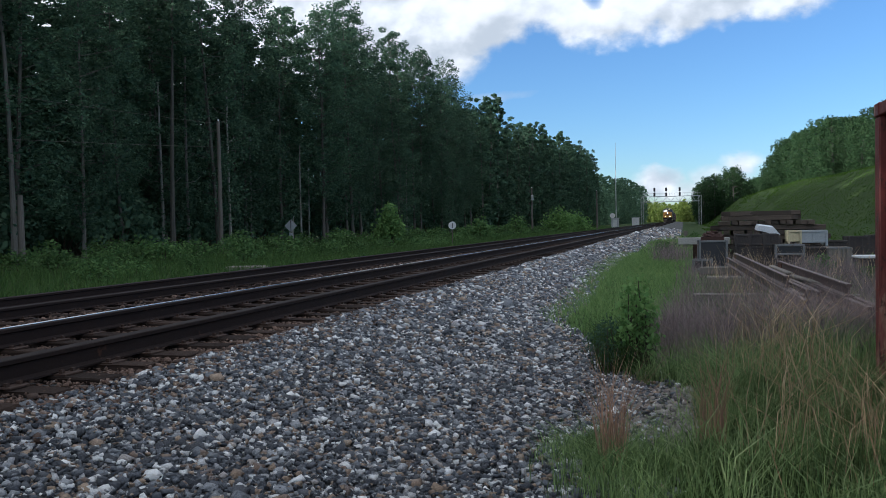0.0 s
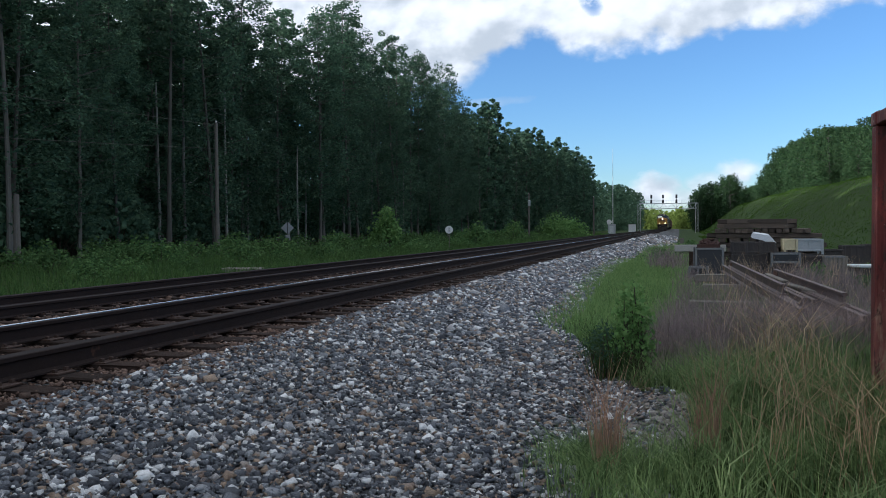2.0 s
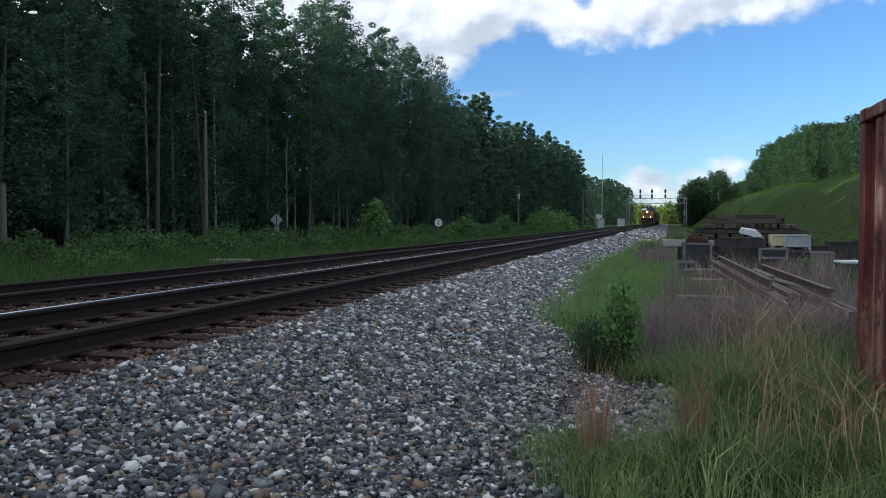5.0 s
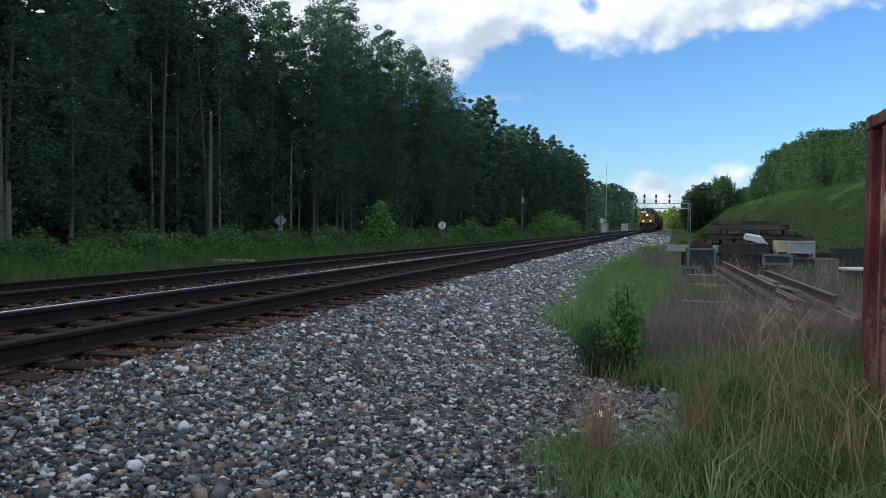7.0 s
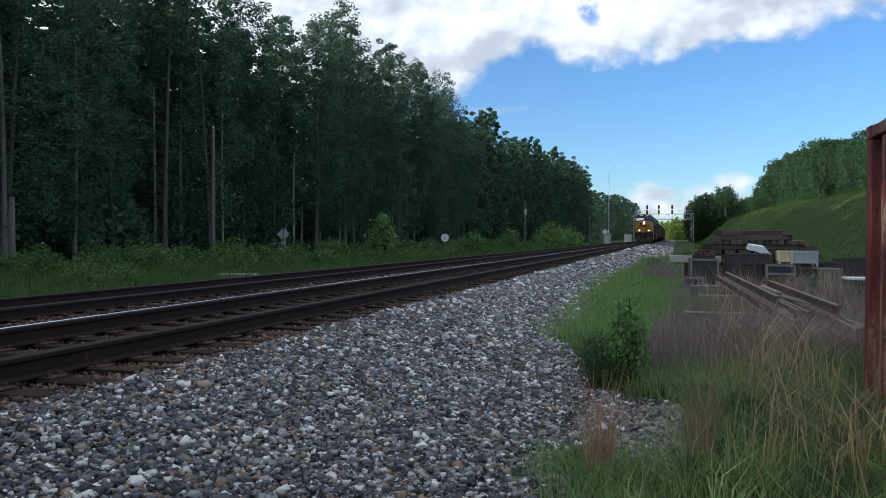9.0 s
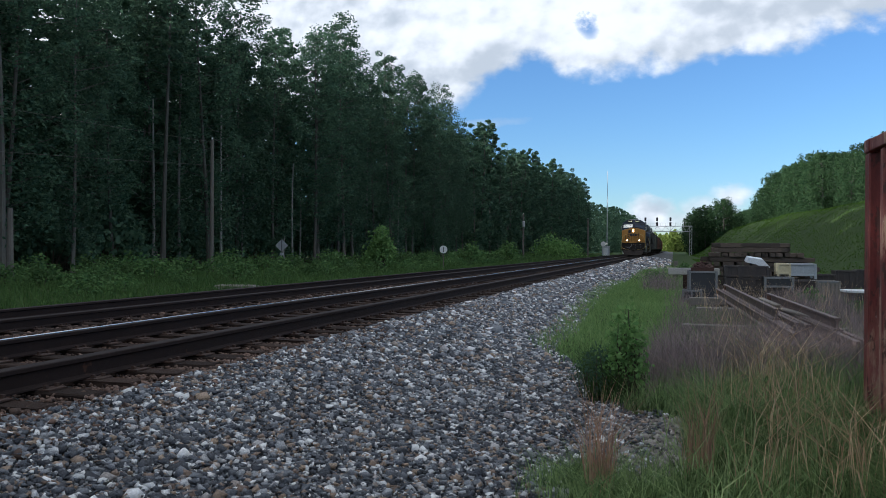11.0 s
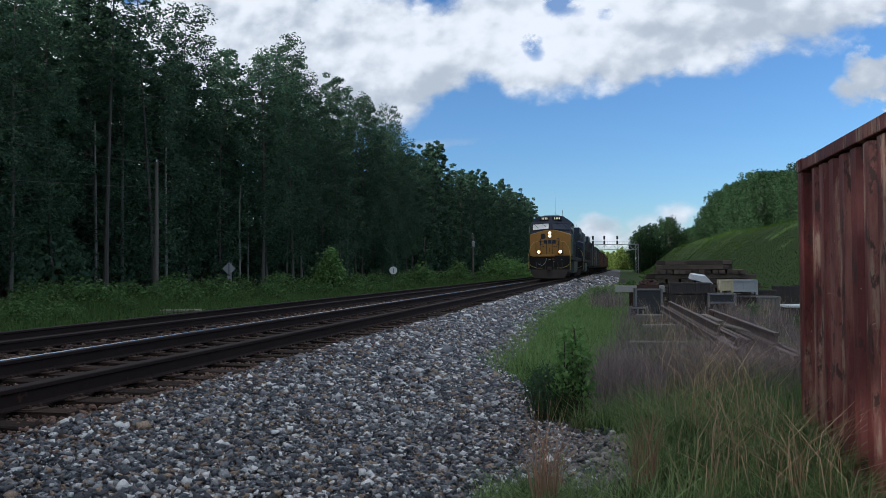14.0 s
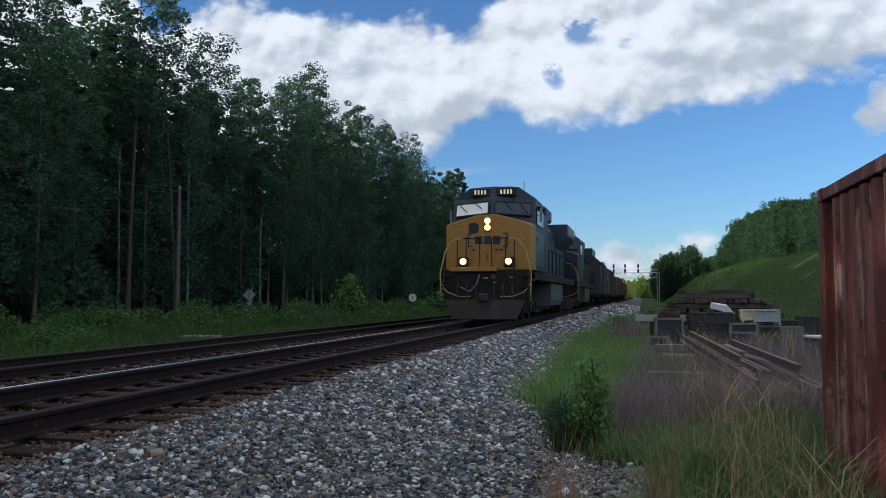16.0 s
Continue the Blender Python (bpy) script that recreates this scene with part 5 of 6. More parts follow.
def build_yard():
    rng = random.Random(21)
    # bins and crates
    steel_bin(0.87, 27.4, 0, 0.80, 0.9, 0.96, M_BINGREY, "grey steel bin filled with rusty scrap", 2, ribs=0)
    bm = B()
    for k in range(46):
        a0, r = rng.uniform(0, 6.28), rng.uniform(0, 0.34)
        box(bm, (r * math.cos(a0), r * math.sin(a0), 0.10 + 0.16 * (1 - r / 0.36) * rng.random()), (rng.uniform(0.08, 0.25), rng.uniform(0.05, 0.12), rng.uniform(0.03, 0.08)),
            rot=Euler((rng.uniform(-0.6, 0.6), rng.uniform(-0.6, 0.6), rng.uniform(0, 3))).to_matrix())
    box(bm, (0, 0, -0.36), (0.68, 0.78, 0.92))
    sc = tagged(part("scrap_pile", bm, M_SCRAP), "heap of rusty scrap plates in a steel bin", "scrap", kind="stuff")
    sc.location = (0.87, 27.4, 0.97)
    for x in (0.40, 1.30):
        timber("timber_block", x, 28.5, 0, 0.20, 0.30, 0.80, 0, M_TIE, "short upright block of old dark timber", "timber", "blocks under the beam")
    timber("concrete_beam", 0.64, 28.5, 0.802, 1.62, 0.26, 0.22, 0, M_CONCRETE, "pale concrete beam lying across two timber blocks", "concrete beam")
    steel_bin(0.55, 26.2, 0, 0.5, 0.5, 0.42, M_BINGREY, "small low grey steel bin among weeds", -4, ribs=1)
    # rack of dark keg boxes
    for i in range(3):
        for k in range(3):
            st = steel_bin(1.76 + 0.42 * i, 27.5, 0.0 + 0.38 * k, 0.38, 0.7, 0.375, M_DARKBIN, "dark rusty box in a stacked row of boxes", rng.uniform(-2, 2), ribs=1, legs=0.03)
    steel_bin(3.05, 27.0, 0.0, 0.78, 0.8, 0.40, M_DARKBIN, "dark steel bin under a grey bin", 0)
    steel_bin(3.05, 27.0, 0.402, 0.78, 0.8, 0.42, M_BINGREY, "grey steel bin standing on a dark bin", 1, ribs=0)
    steel_bin(3.80, 27.2, 0.0, 0.55, 0.8, 0.72, M_DARKBIN, "dark rusty steel bin with ribs", -2, ribs=3)
    steel_bin(4.42, 27.1, 0.0, 0.62, 0.8, 0.72, M_OLDWOOD, "weathered grey wooden crate with slats", 2, ribs=4)
    steel_bin(3.46, 29.2, 0.0, 0.42, 0.8, 0.74, M_DARKBIN, "dark bin carrying a yellow bin", 0)
    steel_bin(4.0, 29.25, 0.0, 0.70, 0.8, 0.70, M_DARKBIN, "dark bin carrying a blue-grey bin", 0)
    steel_bin(3.46, 29.2, 0.742, 0.36, 0.8, 0.46, M_BINYEL, "faded yellow steel bin on a dark bin", 0, ribs=0)
    steel_bin(4.02, 29.25, 0.702, 0.78, 0.85, 0.50, M_BINBLUE, "pale blue-grey steel bin on a dark bin", 0, ribs=1)
    for k in range(5):
        steel_bin(4.9 + 0.66 * k, 30.4 + rng.uniform(-0.3, 0.3), 0, 0.6, 0.7, 0.92 + rng.uniform(-0.1, 0.08), M_DARKBIN, "dark rusty steel bin in a row of bins", rng.uniform(-4, 4), ribs=2)
    for x, y in ((2.1, 29.6), (2.75, 29.6)):
        steel_bin(x, y, 0, 0.6, 0.8, 0.98, M_DARKBIN, "dark rusty bin carrying folded sheet metal", 0)
    # folded white sheet
    bm = B()
    fold = ((-0.38, 0.24), (-0.31, 0.40), (0.16, 0.33), (0.37, 0.08), (0.24, 0.0), (-0.06, 0.17))
    loft(bm, [[(x, y, z + dz) for x, z in fold] for y, dz in ((-0.35, 0.0), (0.35, 0.05))])
    sh = tagged(part("sheet_metal", bm, M_SHEET), "bent white sheet metal cover lying on bins", "sheet metal")
    sh.location = (2.70, 29.5, 0.985)
    slab = steel_bin(5.2, 25.4, 0, 0.8, 0.6, 0.46, M_DARKBIN, "low dark bin under a white slab", 3)
    timber("white_slab", 5.15, 25.4, 0.462, 1.1, 0.7, 0.07, 3, M_SHEET, "flat white sheet lying on a low bin", "sheet")
    # stack of old ties behind
    st = tagged(new("tie_stack"), "high stack of old brown wooden railway ties", "tie stack")
    st.matrix_basis = pose(3.3, 36.6, 0.0, 0, 0, -3)
    mes = []
    for k in range(4):
        bm = B()
        box(bm, (0, 0, 0), (2.6, 0.23, 0.175), bevel=0.012)
        for v in bm.verts:
            v.co += Vector((rng.uniform(-0.02, 0.02), rng.uniform(-0.015, 0.015), rng.uniform(-0.012, 0.012)))
        mes.append(mesh_of("tie", bm, M_TIEWOOD))
    for layer in range(10):
        z = 0.09 + layer * 0.192
        across = layer % 2 == 1 and layer < 8
        if layer < 6:
            x0, x1 = -1.95, 2.05
        elif layer < 8:
            x0, x1 = -1.9, 1.75
        else:
            x0, x1 = -1.45, 1.0
        if across:
            for k in range(14):
                t = new("tie", rng.choice(mes))
                t.parent = st
                t.matrix_basis = pose(x0 + 0.12 + (x1 - x0 - 0.24) * k / 13 + rng.uniform(-0.02, 0.02), rng.uniform(-0.1, 0.1), z, 0, 0, 90 + rng.uniform(-2, 2))
        else:
            for k in range(9):
                for xc in (x0 + 1.3 - rng.uniform(0, 0.2), x1 - 1.3 + rng.uniform(0, 0.25)):
                    if layer >= 8 and (k > 6 or (xc < 0 and k % 3 == 2)):
                        continue
                    t = new("tie", rng.choice(mes))
                    t.parent = st
                    t.matrix_basis = pose(xc + rng.uniform(-0.25, 0.25), -1.1 + 0.26 * k + rng.uniform(-0.02, 0.02), z + (0.001 if xc < 0 else 0), rng.uniform(-1, 1), rng.uniform(-0.5, 0.5), rng.uniform(-2, 2))
    # spare rails: a lower tier on the ground, cross timbers, an upper tier on them
    for x, y, ln, rz in ((1.42, 14.45, 2.56, 0.5), (1.62, 18.7, 2.3, -1), (1.50, 22.6, 2.2, 1.5), (1.62, 12.3, 1.6, -2)):
        timber("cross_timber", x, y, 0.185, ln, 0.24, 0.19, rz, M_OLDWOOD, "grey weathered cross timber under spare rails", "timber", "timbers under the rails")
    lays = ((1.12, 25.0, 1.27, 11.3, 0.01), (1.26, 24.6, 1.40, 12.8, 0.01), (1.40, 24.2, 1.58, 13.5, 0.01), (2.30, 23.4, 2.36, 12.0, 0.01), (1.17, 24.3, 1.50, 11.5, 0.377), (1.32, 24.1, 1.62, 12.3, 0.377),
            (1.45, 23.4, 1.74, 13.2, 0.377), (1.64, 20.5, 1.86, 12.9, 0.377), (1.80, 19.8, 2.06, 10.7, 0.377), (1.98, 19.2, 2.24, 10.2, 0.377), (1.30, 23.0, 1.58, 13.6, 0.551), (1.92, 18.6, 2.08, 12.0, 0.551))
    for x0, y0, x1, y1, z in lays:
        ln = math.hypot(x1 - x0, y1 - y0)
        ob = tagged(new("spare_rail"), "rusty spare steel rail lying on cross timbers", "rail", "spare rails in the yard")
        ob.matrix_basis = pose(x0, y0, z, 0, 0, math.degrees(math.atan2(y1 - y0, x1 - x0)) + rng.uniform(-0.4, 0.4))
        bm = B()
        loft(bm, [[(t, px, pz) for px, pz in RAIL_PROFILE] for t in (0.0, ln)])
        part("body", bm, M_SPARE, ob)
        bm = B()
        box(bm, (0.25, 0, 0.08), (0.5, 0.05, 0.09), bevel=0.005)
        part("joint_bar", bm, M_RUST, ob)
    for x, y, rz in ((2.02, 14.5, 97), (1.86, 17.8, 92)):
        timber("loose_plank", x, y, 0.551, 2.4, 0.12, 0.05, rz, M_OLDWOOD, "weathered loose plank lying over spare rails", "plank", "loose planks")
    timber("wooden_block", 0.2, 78.0, 0.0, 0.35, 0.3, 0.62, 0, M_OLDWOOD, "tan block standing beside the gravel road", "block")


M_SCRAP = surf("dark_scrap", (0.075, 0.034, 0.026), (0.040, 0.022, 0.019), 4, 0.85, bump=0.4)
M_BINBLUE = surf("blue_grey_bin", (0.42, 0.45, 0.47), (0.31, 0.335, 0.355), 2, 0.6, bump=0.15, spot=(0.16, 0.10, 0.07), spot_at=0.66)
M_SPARE = surf("spare_rail_rust", (0.15, 0.105, 0.092), (0.085, 0.060, 0.054), 2.5, 0.7, bump=0.3, fine=40, spot=(0.33, 0.28, 0.26), spot_at=0.62)
build_yard()


# ---- grasses ----
def blades(name, pts, hmin, hmax, width, lean, material, label, seed, category="grass", curve=0.35):
    """Thin bent blades at the given feet, joined."""
    rng = np.random.default_rng(seed)
    p = np.asarray(pts, dtype=float)
    n = len(p)
    h = rng.uniform(hmin, hmax, n)
    ang, a2 = rng.uniform(0, 2 * np.pi, n), rng.uniform(0, 2 * np.pi, n)
    out = np.stack([np.cos(ang), np.sin(ang), np.zeros(n)], 1) * (h * lean * rng.uniform(0.2, 1.0, n))[:, None]
    side = np.stack([np.cos(a2), np.sin(a2), np.zeros(n)], 1) * (width * rng.uniform(0.6, 1.3, n))[:, None]
    up = np.array([0, 0, 1.0])
    m1 = p + out * 0.25 + up * (h * 0.55)[:, None]
    m2 = p + out * (1 + curve) + up * (h * (1.0 - 0.15 * lean))[:, None]
    v = np.stack([p - side / 2, p + side / 2, m1 + side * 0.36, m1 - side * 0.36, m2 + side * 0.08, m2 - side * 0.08], 1).reshape(-1, 3)
    i = np.arange(n)[:, None] * 6
    f = np.concatenate([i + np.array([[0, 1, 2, 3]]), i + np.array([[3, 2, 4, 5]])])
    return tagged(new(name, raw_mesh(name, v, f, material)), label, category, kind="stuff")


def scatter(n, x0, x1, y0, y1, keep, seed, clump=0.0):
    """Feet on the ground in a stretch of the plan; keep(x, y) gives the chance to stay."""
    rng = random.Random(seed)
    out = []
    tries = 0
    while len(out) < n and tries < n * 12:
        tries += 1
        x, y = rng.uniform(x0, x1), rng.uniform(y0, y1)
        k = keep(x, y)
        if clump:
            k *= 0.5 + 0.5 * math.tanh(4 * noise.noise((x * clump, y * clump, seed)))
        if rng.random() < k:
            out.append((x, y, ground_z(x, y) - 0.01))
    return out


def gravel_patch(x, y):
    return step(0.46, 0.34, abs(x + 0.30)) * step(1.25, 1.0, abs(y - 7.1))


def build_grass():
    out_cont = lambda x, y: 0.0 if (x > 1.42 and y < 8.0) else 1.0
    blades("tall_grass", scatter(8500, -0.75, 1.6, 4.2, 9.6, lambda x, y: out_cont(x, y) * (1 - 0.97 * gravel_patch(x, y)) * step(-0.75, 0.15, x + 0.12 * math.sin(y * 3) + 0.30 * step(6.2, 5.2, y)), 1, 2.0),
           0.10, 0.44, 0.007, 0.75, M_GRASS, "tall green grass in tufts beside the container", 1)
    blades("tall_grass", scatter(800, -1.0, 0.1, 4.9, 5.9, lambda x, y: step(0.5, 0.1, math.hypot(x + 0.55, (y - 5.55) * 1.2)) + 0.1, 11, 2.0),
           0.08, 0.30, 0.006, 0.9, M_GRASS, "green grass tuft growing in the stones", 11)
    rng = random.Random(31)
    for x, y, n, h in ((-0.55, 5.45, 240, 0.36), (-0.15, 5.25, 150, 0.26), (0.12, 5.6, 200, 0.36), (0.48, 5.25, 260, 0.42), (0.92, 5.55, 280, 0.46), (0.34, 6.3, 240, 0.44), (0.74, 6.7, 260, 0.48),
                       (1.16, 6.3, 260, 0.5), (0.62, 7.5, 240, 0.5), (1.05, 7.6, 240, 0.52), (0.42, 8.5, 260, 0.56), (0.85, 9.0, 240, 0.55), (1.3, 9.2, 240, 0.5), (0.15, 9.6, 220, 0.5),
                       (0.24, 7.9, 300, 0.60), (0.50, 7.5, 280, 0.60), (0.30, 7.2, 220, 0.5), (-0.36, 8.5, 200, 0.26), (-0.10, 8.6, 220, 0.32), (-0.50, 5.2, 260, 0.34), (-0.32, 5.35, 240, 0.28), (0.0, 5.5, 200, 0.26),
                       (1.40, 5.6, 260, 0.55), (1.42, 6.2, 260, 0.6), (1.44, 6.8, 260, 0.62), (1.46, 7.4, 260, 0.6), (1.36, 5.1, 240, 0.5)):
        feet = []
        for k in range(n):
            a0, r = rng.uniform(0, 6.283), 0.13 * math.sqrt(rng.random())
            feet.append((x + r * math.cos(a0), y + r * math.sin(a0), ground_z(x, y) - 0.01))
        blades("grass_tuft", feet, h * 0.45, h, 0.0075, 0.95, M_GRASS, "arching tuft of green grass beside the container", int(x * 100 + y * 10) + 500)
    blades("tall_grass", scatter(480, -0.6, 1.5, 4.3, 8.6, lambda x, y: out_cont(x, y) * (1 - 0.97 * gravel_patch(x, y)) * step(-0.5, 0.2, x), 13, 1.5),
           0.30, 0.62, 0.0105, 0.8, M_PALEBLADE, "broad pale green blades standing out of the grass", 13)
    blades("dry_grass", scatter(95, 0.25, 1.45, 4.6, 7.8, out_cont, 14, 1.2), 0.55, 0.98, 0.0075, 0.85, M_STRAW, "bent pale straw stalks beside the container", 14, "dry grass", curve=0.6)
    blades("weed_grass", scatter(9000, 0.0, 2.8, 8.5, 17.0, lambda x, y: out_cont(x, y) * step(-0.1, 0.5, x), 2, 0.9),
           0.20, 0.62, 0.008, 0.5, M_GRASS, "green weeds before the spare rails", 2)
    blades("dry_grass", scatter(300, 0.15, 1.5, 5.0, 10.5, lambda x, y: out_cont(x, y) * step(0.1, 0.9, x), 3, 0.8),
           0.5, 1.05, 0.0085, 0.7, M_STRAW, "tall dry straw stalks among green grass", 3, "dry grass")
    blades("dry_grass", scatter(120, -0.52, -0.38, 5.15, 5.3, lambda x, y: 1.0, 4), 0.50, 0.92, 0.0055, 0.40, M_STALK, "clump of reddish brown dry grass in the stones", 4, "dry grass")
    blades("dry_grass", scatter(90, 0.08, 0.26, 5.8, 6.1, lambda x, y: 1.0, 41), 0.45, 0.80, 0.0055, 0.30, M_STALK, "upright dry grass clump by the gravel patch", 41, "dry grass")
    blades("brown_weeds", scatter(10500, -0.45, 4.6, 9.2, 26.5, lambda x, y: step(-0.5, 0.15, x - 0.02 * (y - 9)) * (0.35 if 1.5 < x < 2.9 and y > 13 else 1.0), 5, 0.5),
           0.15, 0.74, 0.0085, 0.5, M_WEED, "purple-brown dead weeds in the yard", 5, "weeds")
    blades("brown_weeds", scatter(5200, 0.35, 2.9, 9.4, 12.6, lambda x, y: step(0.3, 0.8, x), 53, 1.3), 0.35, 0.88, 0.006, 0.5, M_WEED, "dense purple-brown dead weeds before the spare rails", 53, "weeds")
    blades("brown_weeds", scatter(1900, -0.3, 0.5, 8.9, 11.0, lambda x, y: 1.0, 54), 0.3, 0.8, 0.006, 0.45, M_WEED, "dead brown weeds behind the small bush", 54, "weeds")
    blades("dark_weeds", scatter(1500, -1.15, -0.45, 8.7, 10.6, lambda x, y: step(toe(y) - 0.1, toe(y) + 0.15, x), 55), 0.2, 0.55, 0.009, 0.6, M_VERGE, "dark green weeds at the edge of the stones", 55, "weeds")
    blades("dry_grass", scatter(600, 0.6, 5.0, 12.0, 26.0, lambda x, y: 1.0, 51, 0.4), 0.5, 0.95, 0.008, 0.35, M_STRAW, "pale dry stalks in the yard", 51, "dry grass")
    blades("brown_weeds", scatter(650, -1.6, 0.5, 29.0, 40.0, lambda x, y: step(1.0, 0.1, math.hypot((x + 0.5) / 1.0, (y - 34.5) / 5)), 52), 0.25, 1.1, 0.012, 0.9, M_WEED, "dead grey-brown brush beside the stones", 52, "weeds")
    blades("lawn_grass", scatter(28000, -3.1, 0.4, 11.2, 40.0, lambda x, y: step(toe(y) - 0.55, toe(y) + 0.1, x) * step(0.5, -0.4, x - 0.012 * y) * step(11.2, 13.2, y + 0.6 * math.sin(x * 4)), 6),
           0.07, 0.22, 0.013, 0.6, M_LAWN, "short bright green grass beside the stones", 6)
    blades("lawn_grass", scatter(5000, -2.9, 7.0, 38.0, 80.0, lambda x, y: step(toe(y) - 0.15, toe(y) + 0.4, x), 7),
           0.12, 0.35, 0.03, 0.6, M_LAWN, "green grass along the gravel road", 7)
    blades("verge_grass", scatter(26000, -24.0, -12.9, 9.0, 75.0, lambda x, y: step(-12.8, -13.8, x), 8),
           0.15, 0.50, 0.026, 0.55, M_VERGE, "green grass of the verge beside the far track", 8)
    blades("verge_grass", scatter(9000, -26.0, -13.0, 70.0, 190.0, lambda x, y: step(-12.8, -14.2, x), 9),
           0.25, 0.60, 0.07, 0.5, M_VERGE, "green grass of the verge farther along", 9)
    blades("bank_grass", scatter(42000, 3.0, 25.0, 36.0, 150.0, lambda x, y: 1.0, 10),
           0.05, 0.16, 0.06, 1.2, M_BANK, "green grass covering the bank", 10)

    blades("bank_grass", scatter(8000, 5.0, 25.0, 150.0, 330.0, lambda x, y: 1.0, 12), 0.15, 0.35, 0.14, 1.0, M_BANK, "green grass on the bank farther along", 12)


M_PALEBLADE = leafy("pale_grass_blades", (0.20, 0.30, 0.11), (0.40, 0.50, 0.24), 0.35)
M_STALK = leafy("red_brown_grass", (0.20, 0.125, 0.09), (0.44, 0.28, 0.19), 0.2)
M_LAWN = leafy("lawn_green", (0.105, 0.185, 0.060), (0.215, 0.315, 0.115), 0.4)
M_BANK = leafy("bank_green", (0.036, 0.078, 0.010), (0.062, 0.115, 0.018), 0.3)
build_grass()


# ---- ballast stones, last ----
CUBE = np.array([(-1, -1, -1), (1, -1, -1), (1, 1, -1), (-1, 1, -1), (-1, -1, 1), (1, -1, 1), (1, 1, 1), (-1, 1, 1)], dtype=float)
CUBE_F = np.array([(0, 3, 2, 1), (4, 5, 6, 7), (0, 1, 5, 4), (1, 2, 6, 5), (2, 3, 7, 6), (3, 0, 4, 7)])
CUBE_T = np.array([t for q in CUBE_F for t in ((q[0], q[1], q[2]), (q[0], q[2], q[3]))])


def stone_shapes(n, rng):
    v = np.repeat(CUBE[None], n, axis=0) * rng.uniform(0.34, 1.3, (n, 1, 3)) + rng.normal(0, 0.26, (n, 8, 3))
    q = rng.normal(size=(n, 4))
    q /= np.linalg.norm(q, axis=1)[:, None]
    w, x, y, z = q.T
    r = np.stack([1 - 2 * (y * y + z * z), 2 * (x * y - z * w), 2 * (x * z + y * w), 2 * (x * y + z * w), 1 - 2 * (x * x + z * z), 2 * (y * z - x * w),
                  2 * (x * z - y * w), 2 * (y * z + x * w), 1 - 2 * (x * x + y * y)], 1).reshape(n, 3, 3)
    return np.einsum("nij,nkj->nki", r, v)


def stones(name, density, size, y0, y1, xa, xb, material, label, seed, pile=0.02, keep=None):
    rng = np.random.default_rng(seed)
    n = int(density * (xb(0.5 * (y0 + y1)) - xa) * (y1 - y0))
    ys = rng.uniform(y0, y1, n)
    xs = np.array([xa + (xb(y) - xa) * u for y, u in zip(ys, rng.uniform(0, 1, n))])
    if keep:
        ok = np.array([rng.random() < keep(x, y) for x, y in zip(xs, ys)])
        xs, ys = xs[ok], ys[ok]
        n = len(xs)
    zs = np.array([ground_z(x, y) for x, y in zip(xs, ys)]) + rng.uniform(-0.01, pile, n)
    s = size * rng.lognormal(0, 0.32, n)
    v = stone_shapes(n, rng) * s[:, None, None] * np.array([1.12, 1.12, 0.82]) + np.stack([xs, ys, zs], 1)[:, None, :]
    f = CUBE_T[None] + 8 * np.arange(n)[:, None, None]
    ob = tagged(new(name, raw_mesh(name, v.reshape(-1, 3), f.reshape(-1, 3), material)), label, "ballast stones", kind="stuff")
    return ob


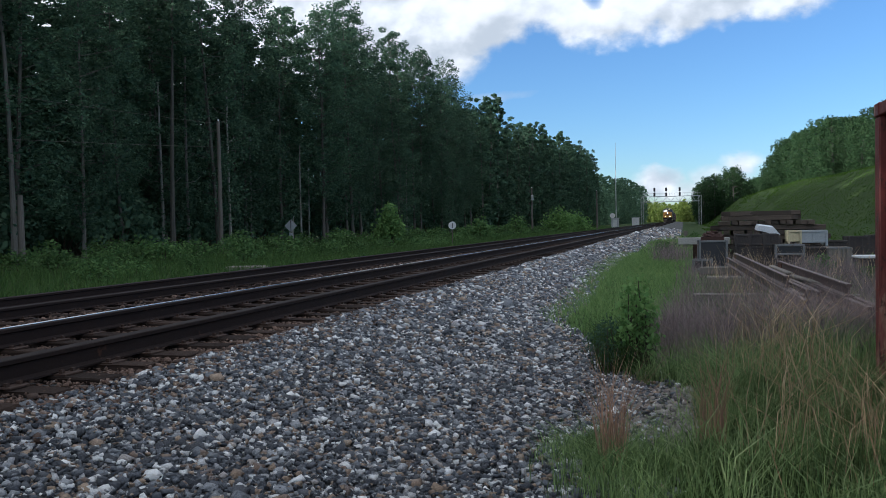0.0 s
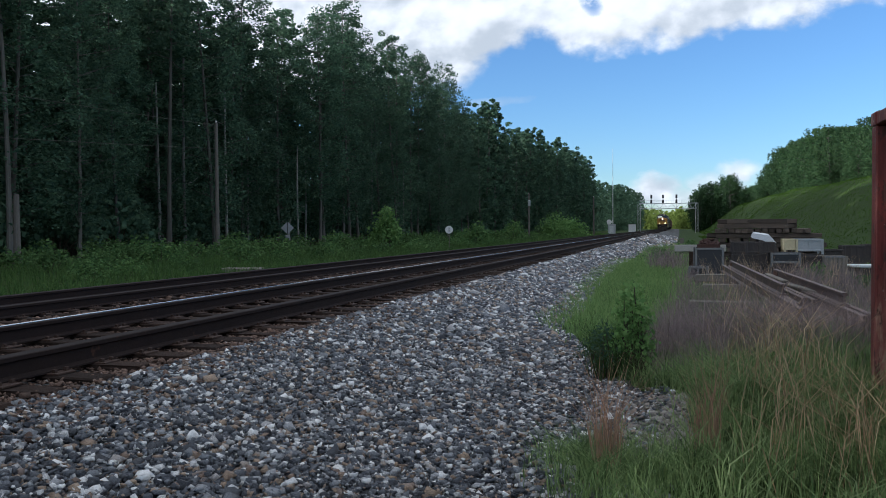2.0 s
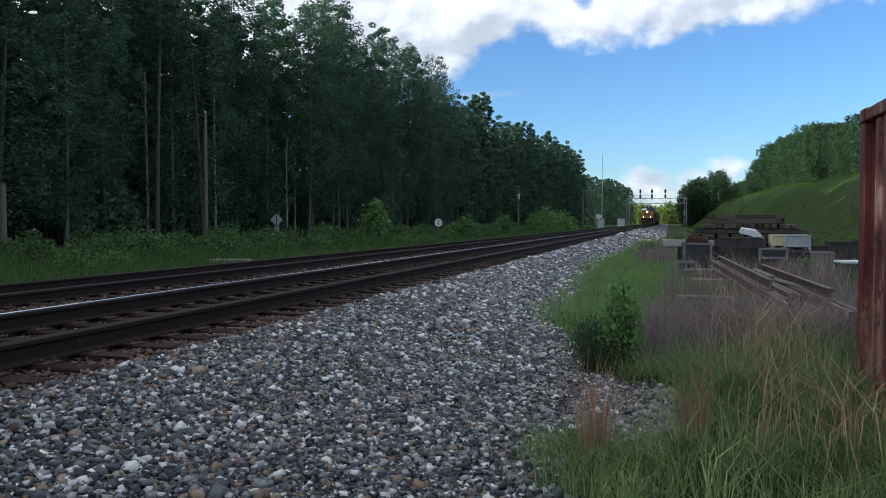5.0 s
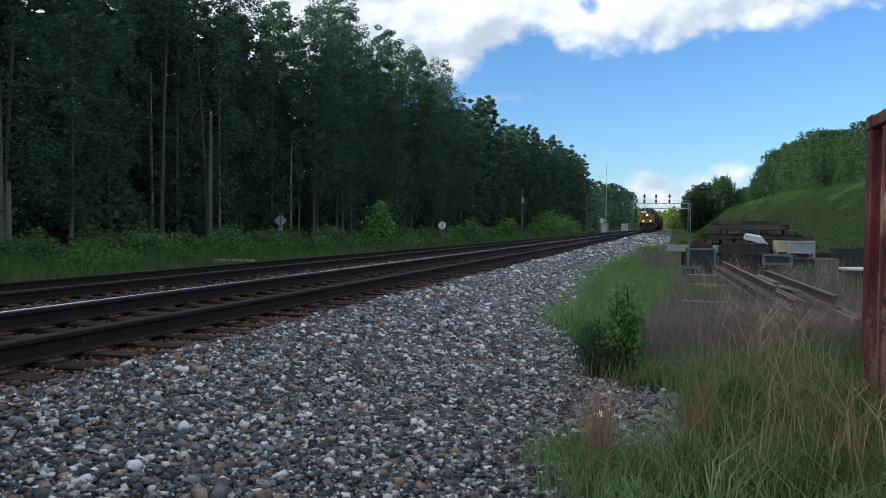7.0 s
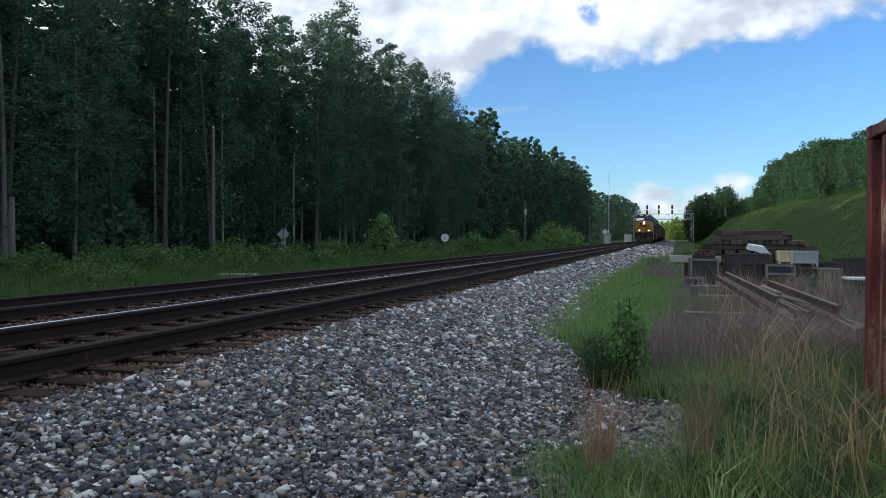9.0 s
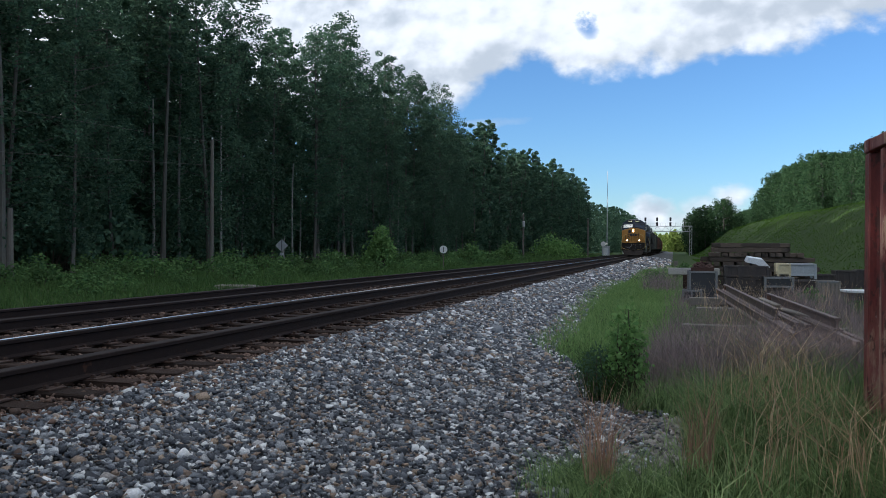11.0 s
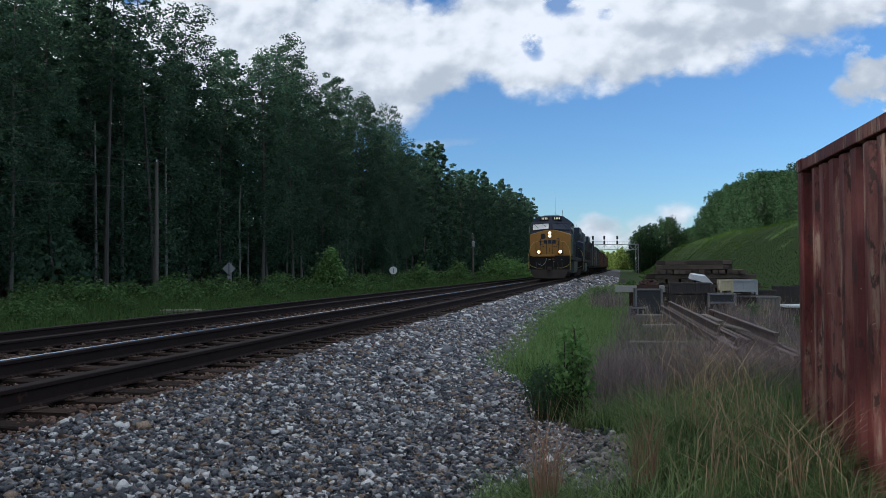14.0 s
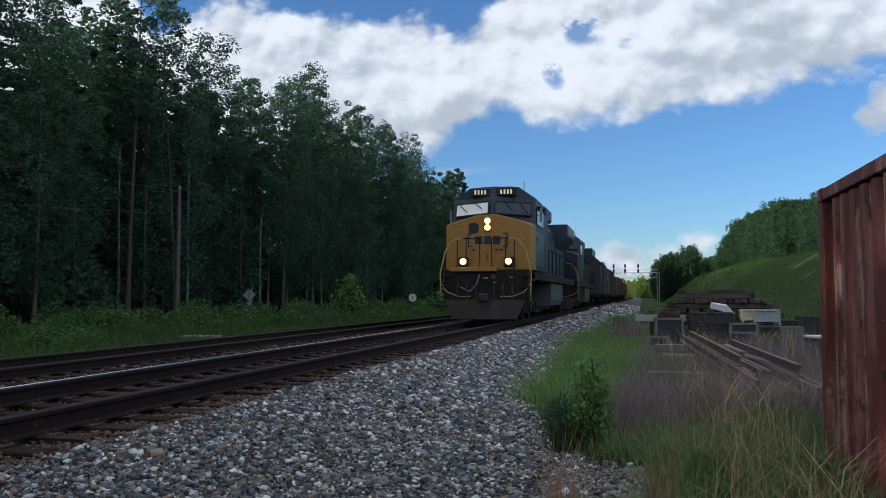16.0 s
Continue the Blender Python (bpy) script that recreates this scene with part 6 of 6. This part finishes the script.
def build_stones():
    lab = "loose grey crushed ballast stones"
    edge = lambda y: toe(y) + 0.10
    stones("ballast_stones", 2600, 0.0126, 2.6, 9.0, -4.2, lambda y: toe(y) + 0.95, M_STONE, lab, 1, 0.03, keep=lambda x, y: step(-4.15, -3.95, x) * (1.0 if x < toe(y) else 0.85 * step(toe(y) + 0.95, toe(y) + 0.1, x)))
    stones("ballast_stones", 1150, 0.0172, 9.0, 18.0, -4.15, edge, M_STONE, lab, 2, 0.03)
    stones("ballast_stones", 520, 0.0235, 18.0, 34.0, -4.15, edge, M_STONE, lab, 3, 0.03)
    stones("ballast_stones", 120, 0.039, 34.0, 70.0, -4.15, edge, M_STONE, lab, 4, 0.03)
    stones("ballast_stones", 30, 0.07, 70.0, 130.0, -4.15, lambda y: -0.4, M_STONE, lab, 5, 0.03)
    # stained stones between the ties and the tracks
    stones("stained_stones", 900, 0.0095, 3.0, 16.0, -7.6, lambda y: -3.95, M_STAINED, "brown stained stones between the ties", 6, 0.022)
    stones("stained_stones", 70, 0.018, 8.0, 34.0, -12.5, lambda y: -7.5, M_STAINED, "brown stained stones round the far track", 7, 0.03)
    stones("stained_stones", 420, 0.0125, 3.0, 18.0, -4.40, lambda y: -3.55, M_STAINED, "rust-stained stones at the tie ends", 61, 0.03)
    # the small patch of mixed gravel in the grass
    stones("gravel_patch", 1300, 0.015, 5.9, 8.6, -0.95, lambda y: 0.6, M_MIXED, "mixed brown and grey gravel in the grass", 8, 0.015, keep=gravel_patch)
    # the nearest stones, one by one
    rng = np.random.default_rng(77)
    shapes = [raw_mesh("stone", v, CUBE_T, M_LOOSE) for v in stone_shapes(14, rng) * 0.0135]
    for k in range(300):
        y = rng.uniform(4.0, 6.6)
        x = rng.uniform(-3.4, -1.0)
        ob = new("stone", shapes[k % 14])
        ob.parent = bed
        s = rng.lognormal(0, 0.25)
        ob.matrix_basis = pose(x, y, ground_z(x, y) + 0.022, *rng.uniform(0, 360, 3)) @ Matrix.Diagonal((s, s, s, 1))


M_STAINED = surf("stained_stone", (0.170, 0.108, 0.080), (0.095, 0.062, 0.050), 9, 0.9, bump=0.4, fine=90, spot=(0.24, 0.22, 0.21), spot_at=0.62, island=0.5)
M_MIXED = surf("mixed_gravel", (0.30, 0.275, 0.25), (0.17, 0.15, 0.13), 9, 0.9, bump=0.4, fine=90, spot=(0.42, 0.40, 0.38), spot_at=0.62, island=0.6)
M_LOOSE = stone_mix("loose_stone", True)
build_stones()


motions()
